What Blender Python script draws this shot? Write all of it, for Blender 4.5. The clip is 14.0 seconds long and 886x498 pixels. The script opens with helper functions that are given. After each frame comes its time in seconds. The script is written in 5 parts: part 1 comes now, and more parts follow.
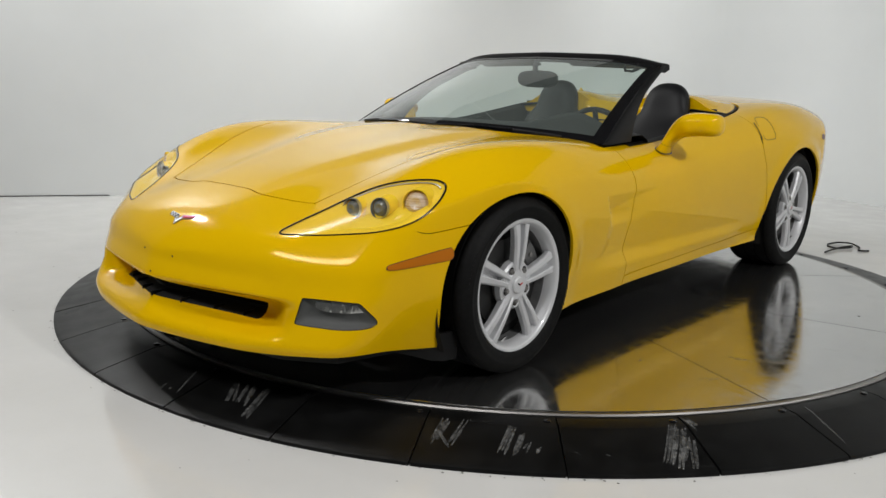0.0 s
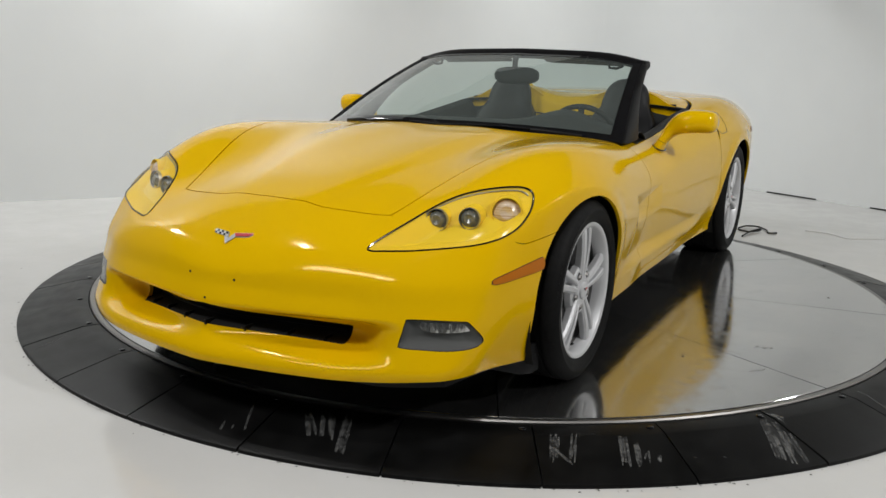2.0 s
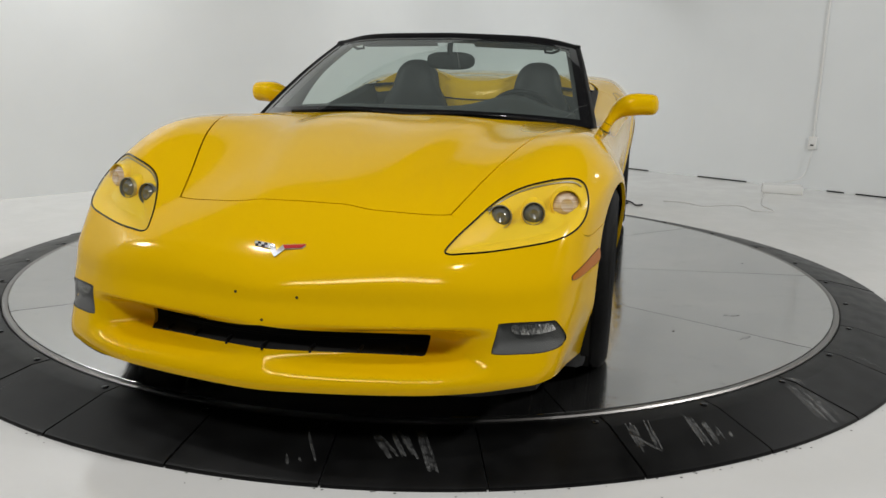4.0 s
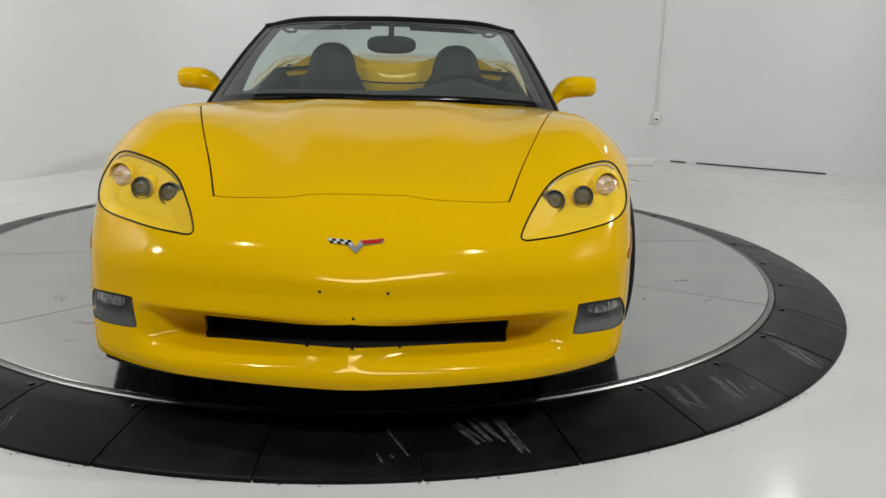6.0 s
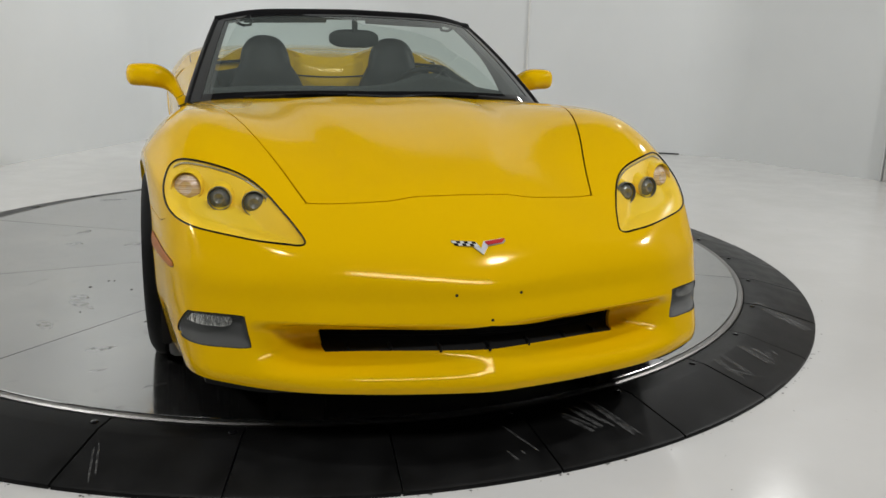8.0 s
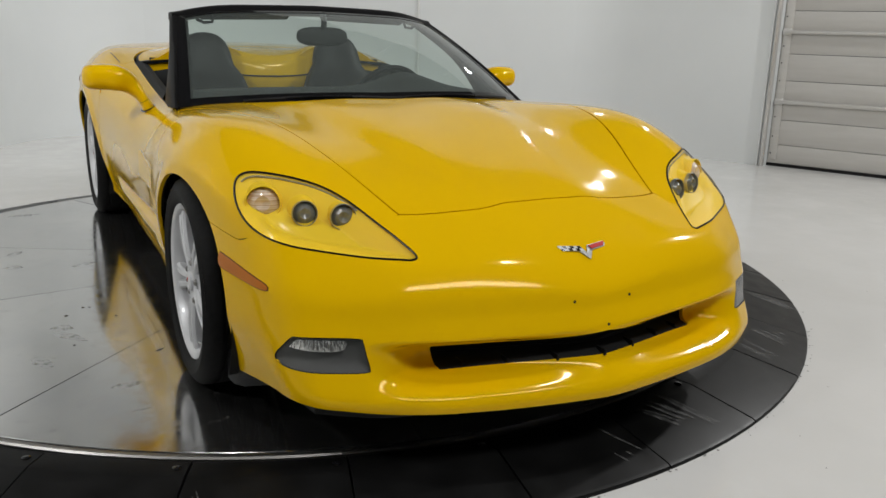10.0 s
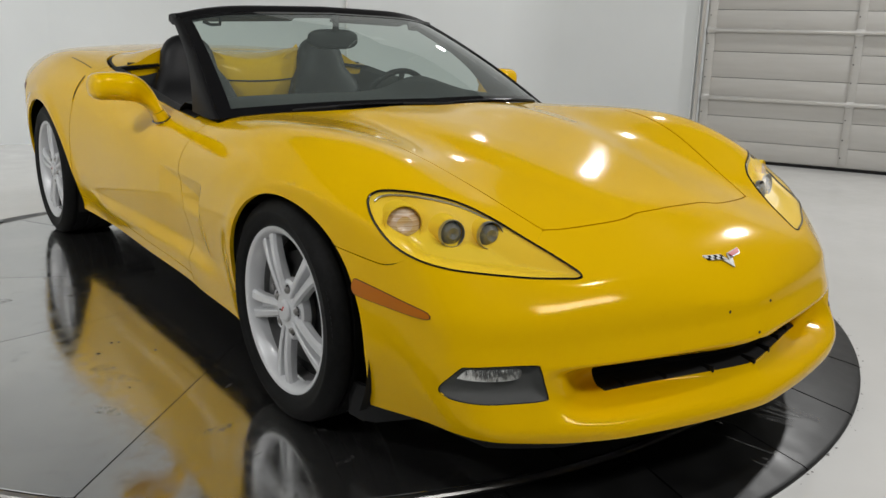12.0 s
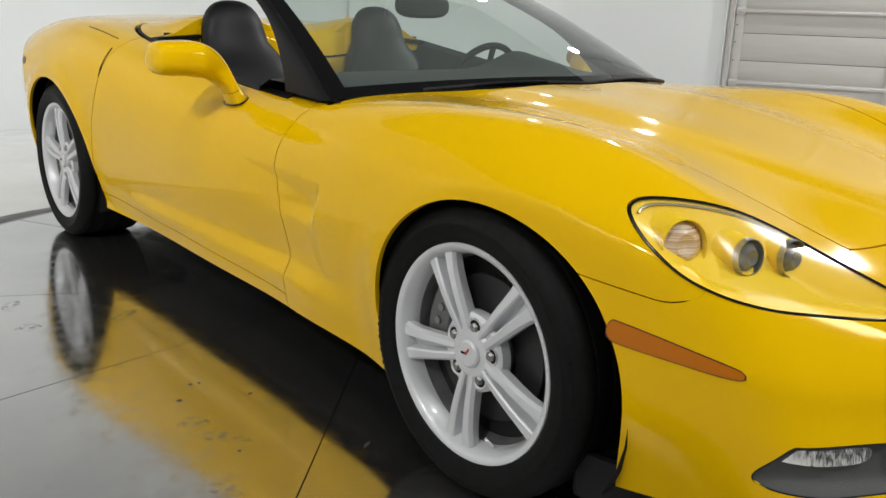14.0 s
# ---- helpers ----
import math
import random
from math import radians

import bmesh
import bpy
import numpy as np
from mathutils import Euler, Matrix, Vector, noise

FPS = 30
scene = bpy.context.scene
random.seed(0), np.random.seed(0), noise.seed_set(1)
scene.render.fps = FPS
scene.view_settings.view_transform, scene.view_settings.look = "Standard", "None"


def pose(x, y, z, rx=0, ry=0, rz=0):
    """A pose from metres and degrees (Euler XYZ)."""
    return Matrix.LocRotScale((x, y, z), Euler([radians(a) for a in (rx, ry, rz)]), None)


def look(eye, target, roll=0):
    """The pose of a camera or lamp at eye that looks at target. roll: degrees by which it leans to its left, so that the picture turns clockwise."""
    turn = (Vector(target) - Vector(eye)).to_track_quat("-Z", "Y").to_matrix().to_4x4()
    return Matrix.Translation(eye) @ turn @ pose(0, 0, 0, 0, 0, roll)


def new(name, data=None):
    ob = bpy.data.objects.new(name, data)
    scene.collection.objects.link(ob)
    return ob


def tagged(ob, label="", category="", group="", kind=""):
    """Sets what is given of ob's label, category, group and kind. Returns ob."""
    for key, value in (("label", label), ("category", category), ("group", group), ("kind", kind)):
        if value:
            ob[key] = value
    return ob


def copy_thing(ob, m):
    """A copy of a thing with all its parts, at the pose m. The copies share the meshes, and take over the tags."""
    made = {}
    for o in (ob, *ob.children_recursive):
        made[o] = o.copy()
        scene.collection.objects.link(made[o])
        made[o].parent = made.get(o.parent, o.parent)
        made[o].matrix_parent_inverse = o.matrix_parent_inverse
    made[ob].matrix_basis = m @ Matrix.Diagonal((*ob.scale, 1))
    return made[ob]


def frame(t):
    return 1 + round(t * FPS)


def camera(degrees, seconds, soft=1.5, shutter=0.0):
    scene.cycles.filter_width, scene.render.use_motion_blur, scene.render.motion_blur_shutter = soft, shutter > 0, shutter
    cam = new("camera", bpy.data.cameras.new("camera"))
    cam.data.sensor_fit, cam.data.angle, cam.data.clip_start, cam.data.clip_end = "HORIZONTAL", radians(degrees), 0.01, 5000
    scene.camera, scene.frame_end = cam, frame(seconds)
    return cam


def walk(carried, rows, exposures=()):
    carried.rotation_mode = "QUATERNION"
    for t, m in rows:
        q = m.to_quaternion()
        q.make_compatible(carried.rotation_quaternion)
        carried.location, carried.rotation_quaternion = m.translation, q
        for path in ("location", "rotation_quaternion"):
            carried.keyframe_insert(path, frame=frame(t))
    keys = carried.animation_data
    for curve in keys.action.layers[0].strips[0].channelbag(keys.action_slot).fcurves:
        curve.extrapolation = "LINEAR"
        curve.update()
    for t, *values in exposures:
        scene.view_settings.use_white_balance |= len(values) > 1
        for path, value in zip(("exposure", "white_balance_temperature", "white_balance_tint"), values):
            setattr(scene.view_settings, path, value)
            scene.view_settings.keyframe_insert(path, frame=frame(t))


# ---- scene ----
cam = camera(56.05, 14.0)
PATH = [
    (0, (2.588, -2.338, 1.101), (1.355, -0.944, 0.720), 1.69),
    (0.5, (2.386, -2.481, 1.111), (1.206, -1.043, 0.727), 1.97),
    (1, (2.197, -2.612, 1.117), (1.096, -1.113, 0.729), 1.79),
    (1.5, (2.008, -2.660, 1.127), (1.028, -1.081, 0.728), 1.49),
    (2, (1.813, -2.716, 1.123), (0.916, -1.088, 0.726), 1.82),
    (4.5, (0.739, -2.965, 1.139), (0.450, -1.138, 0.702), 1.01),
    (5, (0.534, -3.011, 1.157), (0.358, -1.172, 0.712), 0.82),
    (5.5, (0.370, -3.009, 1.156), (0.309, -1.166, 0.698), 1.16),
    (6, (0.178, -3.004, 1.145), (0.228, -1.162, 0.681), 1.42),
    (6.5, (-0.023, -2.994, 1.137), (0.135, -1.158, 0.673), 1.61),
    (7, (-0.264, -2.973, 1.142), (0.006, -1.151, 0.672), 1.50),
    (9.5, (-1.208, -2.628, 1.167), (-0.403, -0.976, 0.684), 1.79),
    (10, (-1.354, -2.530, 1.159), (-0.487, -0.909, 0.675), 1.60),
    (10.5, (-1.499, -2.425, 1.166), (-0.572, -0.838, 0.686), 1.58),
    (11, (-1.658, -2.307, 1.176), (-0.632, -0.781, 0.695), 2.02),
    (11.5, (-1.819, -2.176, 1.181), (-0.702, -0.715, 0.705), 1.86),
    (12, (-1.885, -2.036, 1.163), (-0.768, -0.577, 0.680), 1.38),
    (12.5, (-1.912, -1.829, 1.141), (-0.814, -0.359, 0.647), 1.21),
    (13, (-1.941, -1.648, 1.108), (-0.761, -0.244, 0.611), 2.39),
    (13.5, (-1.983, -1.422, 1.094), (-0.835, 0.005, 0.588), 1.69),
    (14, (-2.019, -1.198, 1.077), (-0.811, 0.177, 0.567), 2.04),
]
walk(cam, [(t, look(eye, target, roll)) for t, eye, target, roll in PATH],
     [(0.0, -0.205), (2.0, -0.235), (6.0, -0.255), (10.0, -0.265), (12.0, -0.255), (12.5, -0.145), (13.0, 0.015), (13.5, 0.075), (14.0, 0.095)])


# world and light
world = bpy.data.worlds.new("World")
scene.world = world
world.use_nodes = True
world.node_tree.nodes["Background"].inputs["Color"].default_value = (0.9, 0.95, 1.0, 1)
world.node_tree.nodes["Background"].inputs["Strength"].default_value = 0.05
scene.view_settings.exposure = 0.0

# the room stands askew to the car: floor corners, anticlockwise
ROOM = [(-7.9, -4.3), (-5.5, -6.6), (8.6, -6.4), (8.35, -4.55), (4.25, 4.55), (-0.76, 7.1)]
HEIGHT = 4.6
PLATE = 0.07
CENTRE = (-0.10, 1.283)


def ceiling_lamp(x, y, size, watts, z, spot):
    data = bpy.data.lights.new("unseen_lamp_light", "AREA")
    data.shape, data.size, data.energy, data.color = "DISK", size, watts, (1.0, 0.997, 0.985)
    ob = new("unseen_lamp_light", data)
    ob.matrix_world = look((x, y, z), (spot[0] + 0.001, spot[1], spot[2]))
    return ob


# place, height, breadth, watts, opening angle and the spot that each lamp is turned to; the last three wash the walls
# the first, the fifth and the washers are added to brighten walls and flank
LAMPS = [(-4.9, -0.9, 4.2, 0.36, 90, 140, (-2.6, 4.6, 1.3)), (3.65, 4.05, 3.3, 0.14, 4, 180, (3.0, 3.2, 0)), (4.2, 2.8, 3.4, 0.14, 11, 180, (0.9, 1.8, 0.4)), (-1.9, -0.8, 4.6, 0.24, 30, 180, (-1.9, -0.8, 0)),
         (5.3, -0.2, 3.9, 0.27, 130, 180, (0.5, 1.6, 0.5)), (1.5, -1.5, 4.6, 0.24, 28, 180, (1.5, -1.2, 0)),
         (-0.7, 4.3, 3.2, 0.5, 14, 125, (-1.3, 6.2, 0.6)), (-2.2, 2.3, 3.2, 0.5, 14, 125, (-4.2, 3.4, 0.5)), (1.9, 3.4, 3.2, 0.5, 3, 125, (2.2, 5.6, 0.6))]
for lx, ly, lz, size, watts, opening, spot in LAMPS:
    ceiling_lamp(lx, ly, size, watts, lz - 0.14, spot).data.spread = radians(opening)

# a long soft panel under the ceiling, ahead of the turntable, added to fill the car's front
PANEL = look((0.2, -3.8, 4.25), (0.3, 3.0, 0.6))
PANEL_SIZE = (3.0, 0.55)
data = bpy.data.lights.new("fill_panel_light", "AREA")
data.shape, data.size, data.size_y, data.energy, data.color = "RECTANGLE", *PANEL_SIZE, 125, (1.0, 0.997, 0.985)
new("fill_panel_light", data).matrix_world = PANEL @ Matrix.Translation((0, 0, -0.03))


# ---------------------------------------------------------------- materials
def material(name, colour, rough=0.5, metal=0.0, **more):
    m = bpy.data.materials.new(name)
    m.use_nodes = True
    b = m.node_tree.nodes["Principled BSDF"]
    b.inputs["Base Color"].default_value = (*colour, 1)
    b.inputs["Roughness"].default_value = rough
    b.inputs["Metallic"].default_value = metal
    for key, value in more.items():
        b.inputs[key.replace("_", " ")].default_value = value
    return m


def node(m, kind, **inputs):
    n = m.node_tree.nodes.new(kind)
    for key, value in inputs.items():
        n.inputs[key.replace("_", " ")].default_value = value
    return n


def wire(m, a, out, b, inp):
    m.node_tree.links.new(a.outputs[out], b.inputs[inp])


def shader(m):
    return m.node_tree.nodes["Principled BSDF"]


def noise_tex(m, scale, detail=4.0, stretch=None, rough=0.55):
    co = m.node_tree.nodes.new("ShaderNodeTexCoord")
    n = node(m, "ShaderNodeTexNoise", Scale=scale, Detail=detail, Roughness=rough)
    if stretch:
        mp = m.node_tree.nodes.new("ShaderNodeMapping")
        mp.inputs["Scale"].default_value = stretch
        wire(m, co, "Object", mp, "Vector")
        wire(m, mp, "Vector", n, "Vector")
    else:
        wire(m, co, "Object", n, "Vector")
    return n


def ramp(m, source, stops, out="Fac"):
    r = m.node_tree.nodes.new("ShaderNodeValToRGB")
    while len(r.color_ramp.elements) < len(stops):
        r.color_ramp.elements.new(0.5)
    for e, (p, c) in zip(r.color_ramp.elements, stops):
        e.position, e.color = p, (*c, 1) if len(c) == 3 else c
    wire(m, source, out, r, "Fac")
    return r


def grey(v):
    return (v, v, v)


def bumped(m, source, strength, distance=0.002, out="Fac"):
    b = node(m, "ShaderNodeBump", Strength=strength, Distance=distance)
    wire(m, source, out, b, "Height")
    wire(m, b, "Normal", shader(m), "Normal")


PAINT = material("yellow_paint", (0.80, 0.478, 0.001), 0.10, 0.020, Coat_Weight=0.52, Coat_Roughness=0.085, Coat_IOR=1.26, Specular_IOR_Level=0.06)
n = noise_tex(PAINT, 900, 2)
r = ramp(PAINT, n, [(0.3, (0.79, 0.470, 0.001)), (0.75, (0.81, 0.487, 0.001))])
wire(PAINT, r, "Color", shader(PAINT), "Base Color")
n = noise_tex(PAINT, 260, 1)
b = node(PAINT, "ShaderNodeBump", Strength=0.012, Distance=0.001)
wire(PAINT, n, "Fac", b, "Height")
wire(PAINT, b, "Normal", shader(PAINT), "Coat Normal")

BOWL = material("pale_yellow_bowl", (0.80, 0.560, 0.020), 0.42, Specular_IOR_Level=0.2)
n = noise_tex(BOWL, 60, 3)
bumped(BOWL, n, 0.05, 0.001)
GAP = material("dark_cavity", (0.006, 0.006, 0.006), 0.85)
BLACK = material("black_plastic", (0.006, 0.006, 0.0065), 0.5, Specular_IOR_Level=0.2)
n = noise_tex(BLACK, 420, 3)
bumped(BLACK, n, 0.25, 0.0006)
GLOSSBLACK = material("gloss_black", (0.008, 0.008, 0.009), 0.12)
FRIT = material("black_ceramic_edge", (0.006, 0.006, 0.007), 0.03)
SOFTBLACK = material("dark_interior_plastic", (0.020, 0.022, 0.022), 0.6, Specular_IOR_Level=0.3)
n = noise_tex(SOFTBLACK, 520, 3)
bumped(SOFTBLACK, n, 0.3, 0.0006)
LEATHER = material("black_leather", (0.007, 0.007, 0.008), 0.45, Specular_IOR_Level=0.25)
n = noise_tex(LEATHER, 330, 4)
bumped(LEATHER, n, 0.35, 0.0008)
RUBBER = material("tyre_rubber", (0.008, 0.008, 0.008), 0.6, Specular_IOR_Level=0.14)
n = noise_tex(RUBBER, 60, 5)
r = ramp(RUBBER, n, [(0.3, grey(0.003)), (0.7, grey(0.007))])
wire(RUBBER, r, "Color", shader(RUBBER), "Base Color")
bumped(RUBBER, n, 0.15, 0.001)
ALLOY = material("silver_wheel_paint", (0.66, 0.665, 0.68), 0.30, 0.25, Coat_Weight=0.5, Coat_Roughness=0.08)
n = noise_tex(ALLOY, 35, 4)
r = ramp(ALLOY, n, [(0.3, grey(0.36)), (0.7, grey(0.46))])
wire(ALLOY, r, "Color", shader(ALLOY), "Roughness")
CHROME = material("chrome", (0.75, 0.75, 0.74), 0.10, 1.0)
STEEL = material("brake_steel", (0.30, 0.29, 0.28), 0.38, 1.0)
n = noise_tex(STEEL, 60, 4)
bumped(STEEL, n, 0.1)
# silver barrel painted dark grey for the shade deep in the wheel
BARREL = material("shaded_barrel", (0.16, 0.16, 0.163), 0.5, 0.2)
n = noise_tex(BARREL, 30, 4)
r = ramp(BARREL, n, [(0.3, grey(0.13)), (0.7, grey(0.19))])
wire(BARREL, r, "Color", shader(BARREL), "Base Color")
SEAL = material("dark_lens_seal", (0.09, 0.022, 0.004), 0.5)
BRAKE = material("dark_brake_disc", (0.035, 0.035, 0.035), 0.5, 0.5)
CALIPER = material("cast_caliper", (0.16, 0.16, 0.16), 0.5, 0.6)
AMBER = material("amber_lens", (0.50, 0.145, 0.002), 0.3, Specular_IOR_Level=0.25)
n = noise_tex(AMBER, 400, 1, (1, 1, 0.1))
bumped(AMBER, n, 0.3, 0.001)
REDLENS = material("red_lens", (0.10, 0.018, 0.010), 0.3, Specular_IOR_Level=0.3)
FOGGREY = material("grey_lamp_bezel", (0.082, 0.082, 0.082), 0.55, Specular_IOR_Level=0.25)
SILVER = material("lamp_reflector", (0.85, 0.85, 0.84), 0.13, 1.0)
n = noise_tex(SILVER, 8, 2, (14, 14, 0.6))
bumped(SILVER, n, 0.9, 0.006)
LAMPGLASS = material("dark_projector_glass", (0.13, 0.135, 0.13), 0.16, Coat_Weight=0.3)
SATIN = material("satin_metal", (0.42, 0.42, 0.41), 0.38, 0.9)
RED = material("badge_red", (0.50, 0.015, 0.012), 0.35, Coat_Weight=0.1, Specular_IOR_Level=0.3)
WHITEPAINT = material("badge_white", (0.62, 0.62, 0.61), 0.5, Specular_IOR_Level=0.2)
PEACH = material("turn_lamp_lens", (0.62, 0.47, 0.37), 0.15, Coat_Weight=1.0)
n = noise_tex(PEACH, 5, 1, (0.3, 0.3, 70))
r = ramp(PEACH, n, [(0.36, (0.46, 0.30, 0.18)), (0.62, (0.70, 0.60, 0.50))])
wire(PEACH, r, "Color", shader(PEACH), "Base Color")
bumped(PEACH, n, 0.6, 0.003)


def glass(name, tint, rough=0.0, ior=1.5, haze=0.0):
    """Thin pane: sharp mirror by Fresnel over a tinted clear sheet."""
    m = bpy.data.materials.new(name)
    m.use_nodes = True
    t = m.node_tree
    t.nodes.remove(t.nodes["Principled BSDF"])
    out = t.nodes["Material Output"]
    clear = node(m, "ShaderNodeBsdfTransparent", Color=(*tint, 1))
    gloss = node(m, "ShaderNodeBsdfGlossy", Color=(1, 1, 1, 1), Roughness=rough)
    f = node(m, "ShaderNodeFresnel", IOR=ior)
    mix = t.nodes.new("ShaderNodeMixShader")
    wire(m, f, "Fac", mix, 0)
    t.links.new(clear.outputs[0], mix.inputs[1])
    t.links.new(gloss.outputs[0], mix.inputs[2])
    # even pale green veil over the pane, mixed in by haze
    veil = node(m, "ShaderNodeBsdfDiffuse", Color=(0.64, 0.74, 0.70, 1))
    top = t.nodes.new("ShaderNodeMixShader")
    top.inputs[0].default_value = haze
    t.links.new(mix.outputs[0], top.inputs[1])
    t.links.new(veil.outputs[0], top.inputs[2])
    t.links.new(top.outputs[0], out.inputs["Surface"])
    return m


GLASS = glass("windshield_glass", (0.63, 0.72, 0.68), 0.0, 1.5, 0.070)
CLEAR = glass("clear_lamp_cover", (0.98, 0.98, 0.97), 0.15, 1.20, 0.016)

FLOOR = material("white_epoxy_floor", (0.78, 0.77, 0.745), 0.16, Coat_Weight=0.10, Coat_Roughness=0.08)
n = noise_tex(FLOOR, 1.1, 6)
r = ramp(FLOOR, n, [(0.30, (0.670, 0.665, 0.645)), (0.62, (0.725, 0.72, 0.705))])
n2 = noise_tex(FLOOR, 26, 6, rough=0.7)
r2 = ramp(FLOOR, n2, [(0.24, (0.55, 0.53, 0.50)), (0.33, (1, 1, 1))])
mx = FLOOR.node_tree.nodes.new("ShaderNodeMixRGB")
mx.blend_type = "MULTIPLY"
mx.inputs["Fac"].default_value = 0.55
wire(FLOOR, r, "Color", mx, 1)
wire(FLOOR, r2, "Color", mx, 2)
wire(FLOOR, mx, 0, shader(FLOOR), "Base Color")
n = noise_tex(FLOOR, 5, 6)
r = ramp(FLOOR, n, [(0.3, grey(0.10)), (0.7, grey(0.20))])
wire(FLOOR, r, "Color", shader(FLOOR), "Roughness")
n = noise_tex(FLOOR, 22, 3)
bumped(FLOOR, n, 0.10, 0.004)

WALL = material("white_wall_paint", (0.74, 0.74, 0.725), 0.6)
n = noise_tex(WALL, 0.8, 5)
r = ramp(WALL, n, [(0.3, (0.70, 0.72, 0.722)), (0.7, (0.75, 0.77, 0.768))])
wire(WALL, r, "Color", shader(WALL), "Base Color")
n = noise_tex(WALL, 140, 3)
bumped(WALL, n, 0.12, 0.001)
# for the unseen walls: grey, to darken what the nose mirrors
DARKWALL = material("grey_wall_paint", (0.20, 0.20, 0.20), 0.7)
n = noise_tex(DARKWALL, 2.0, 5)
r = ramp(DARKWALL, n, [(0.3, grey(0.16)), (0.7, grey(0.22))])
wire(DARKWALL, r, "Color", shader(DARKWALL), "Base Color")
# unseen ceiling, near black to keep reflections in the car dark
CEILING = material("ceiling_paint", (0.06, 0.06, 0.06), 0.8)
SHUTTER = material("painted_door_sheet", (0.66, 0.645, 0.615), 0.42)
n = noise_tex(SHUTTER, 3, 5, (1, 1, 8))
r = ramp(SHUTTER, n, [(0.3, (0.520, 0.505, 0.475)), (0.7, (0.560, 0.545, 0.518))])
wire(SHUTTER, r, "Color", shader(SHUTTER), "Base Color")
GALV = material("galvanised_rail", (0.62, 0.61, 0.59), 0.35, 0.6)
WHITEPLASTIC = material("white_plastic", (0.72, 0.72, 0.70), 0.35)

DECK = material("brushed_steel_plate", (0.46, 0.455, 0.44), 0.17, 0.97)
n = noise_tex(DECK, 2.2, 6)
n2 = noise_tex(DECK, 14, 6, rough=0.65)
r = ramp(DECK, n, [(0.3, grey(0.46)), (0.7, (0.55, 0.545, 0.53))])
r2 = ramp(DECK, n2, [(0.26, grey(0.55)), (0.40, grey(1.0))])
mx = DECK.node_tree.nodes.new("ShaderNodeMixRGB")
mx.blend_type = "MULTIPLY"
mx.inputs["Fac"].default_value = 0.5
wire(DECK, r, "Color", mx, 1)
wire(DECK, r2, "Color", mx, 2)
wire(DECK, mx, 0, shader(DECK), "Base Color")
r = ramp(DECK, n2, [(0.25, grey(0.22)), (0.6, grey(0.085))])
wire(DECK, r, "Color", shader(DECK), "Roughness")
n = noise_tex(DECK, 9, 2)
bumped(DECK, n, 0.05, 0.003)
DIRT = material("dark_grime", (0.06, 0.055, 0.05), 0.7)
MAT = material("black_rubber_ramp", (0.008, 0.008, 0.008), 0.36, Specular_IOR_Level=0.20)
n = noise_tex(MAT, 7, 6)
info = MAT.node_tree.nodes.new("ShaderNodeObjectInfo")
r = ramp(MAT, n, [(0.3, grey(0.003)), (0.7, grey(0.008))])
hsv = node(MAT, "ShaderNodeHueSaturation", Saturation=1.0)
mul = MAT.node_tree.nodes.new("ShaderNodeMapRange")
mul.inputs["To Min"].default_value, mul.inputs["To Max"].default_value = 0.75, 1.3
wire(MAT, info, "Random", mul, "Value")
wire(MAT, mul, "Result", hsv, "Value")
wire(MAT, r, "Color", hsv, "Color")
wire(MAT, hsv, "Color", shader(MAT), "Base Color")
r = ramp(MAT, n, [(0.3, grey(0.32)), (0.7, grey(0.48))])
wire(MAT, r, "Color", shader(MAT), "Roughness")
n = noise_tex(MAT, 90, 4)
bumped(MAT, n, 0.15, 0.0012)
SCUFF = material("pale_scuff", (0.24, 0.24, 0.235), 0.75)
n = noise_tex(SCUFF, 70, 6, rough=0.65)
n2 = noise_tex(SCUFF, 14, 3)
mx = SCUFF.node_tree.nodes.new("ShaderNodeMath")
mx.operation = "MULTIPLY"
wire(SCUFF, ramp(SCUFF, n, [(0.36, grey(0.0)), (0.68, grey(0.75))]), "Color", mx, 0)
wire(SCUFF, ramp(SCUFF, n2, [(0.30, grey(0.35)), (0.60, grey(1.0))]), "Color", mx, 1)
wire(SCUFF, mx, 0, shader(SCUFF), "Alpha")
SMUDGE = material("grey_smudge", (0.16, 0.155, 0.145), 0.75)
n = noise_tex(SMUDGE, 45, 5)
r = ramp(SMUDGE, n, [(0.50, grey(0.0)), (0.72, grey(0.55))])
wire(SMUDGE, r, "Color", shader(SMUDGE), "Alpha")

SMUDGE_DARK = material("dark_grit", (0.09, 0.085, 0.075), 0.8)


# ---------------------------------------------------------------- builders
def finish(bm, smooth=True, angle=35):
    bmesh.ops.recalc_face_normals(bm, faces=bm.faces)
    for f in bm.faces:
        f.smooth = smooth
    if smooth:
        for e in bm.edges:
            if len(e.link_faces) == 2 and e.calc_face_angle(0) > radians(angle):
                e.smooth = False
    return bm


def part(name, bm, mat, parent=None, label="", smooth=True, angle=35):
    me = bpy.data.meshes.new(name)
    finish(bm, smooth, angle)
    bm.to_mesh(me)
    bm.free()
    me.materials.append(mat)
    ob = new(name, me)
    ob.parent = parent
    if label:
        tagged(ob, label)
    return ob


def thing(name, label, category, at=(0, 0, 0), group="", kind=""):
    ob = new(name)
    ob.location = at
    ob.empty_display_size = 0.1
    return tagged(ob, label, category, group, kind)


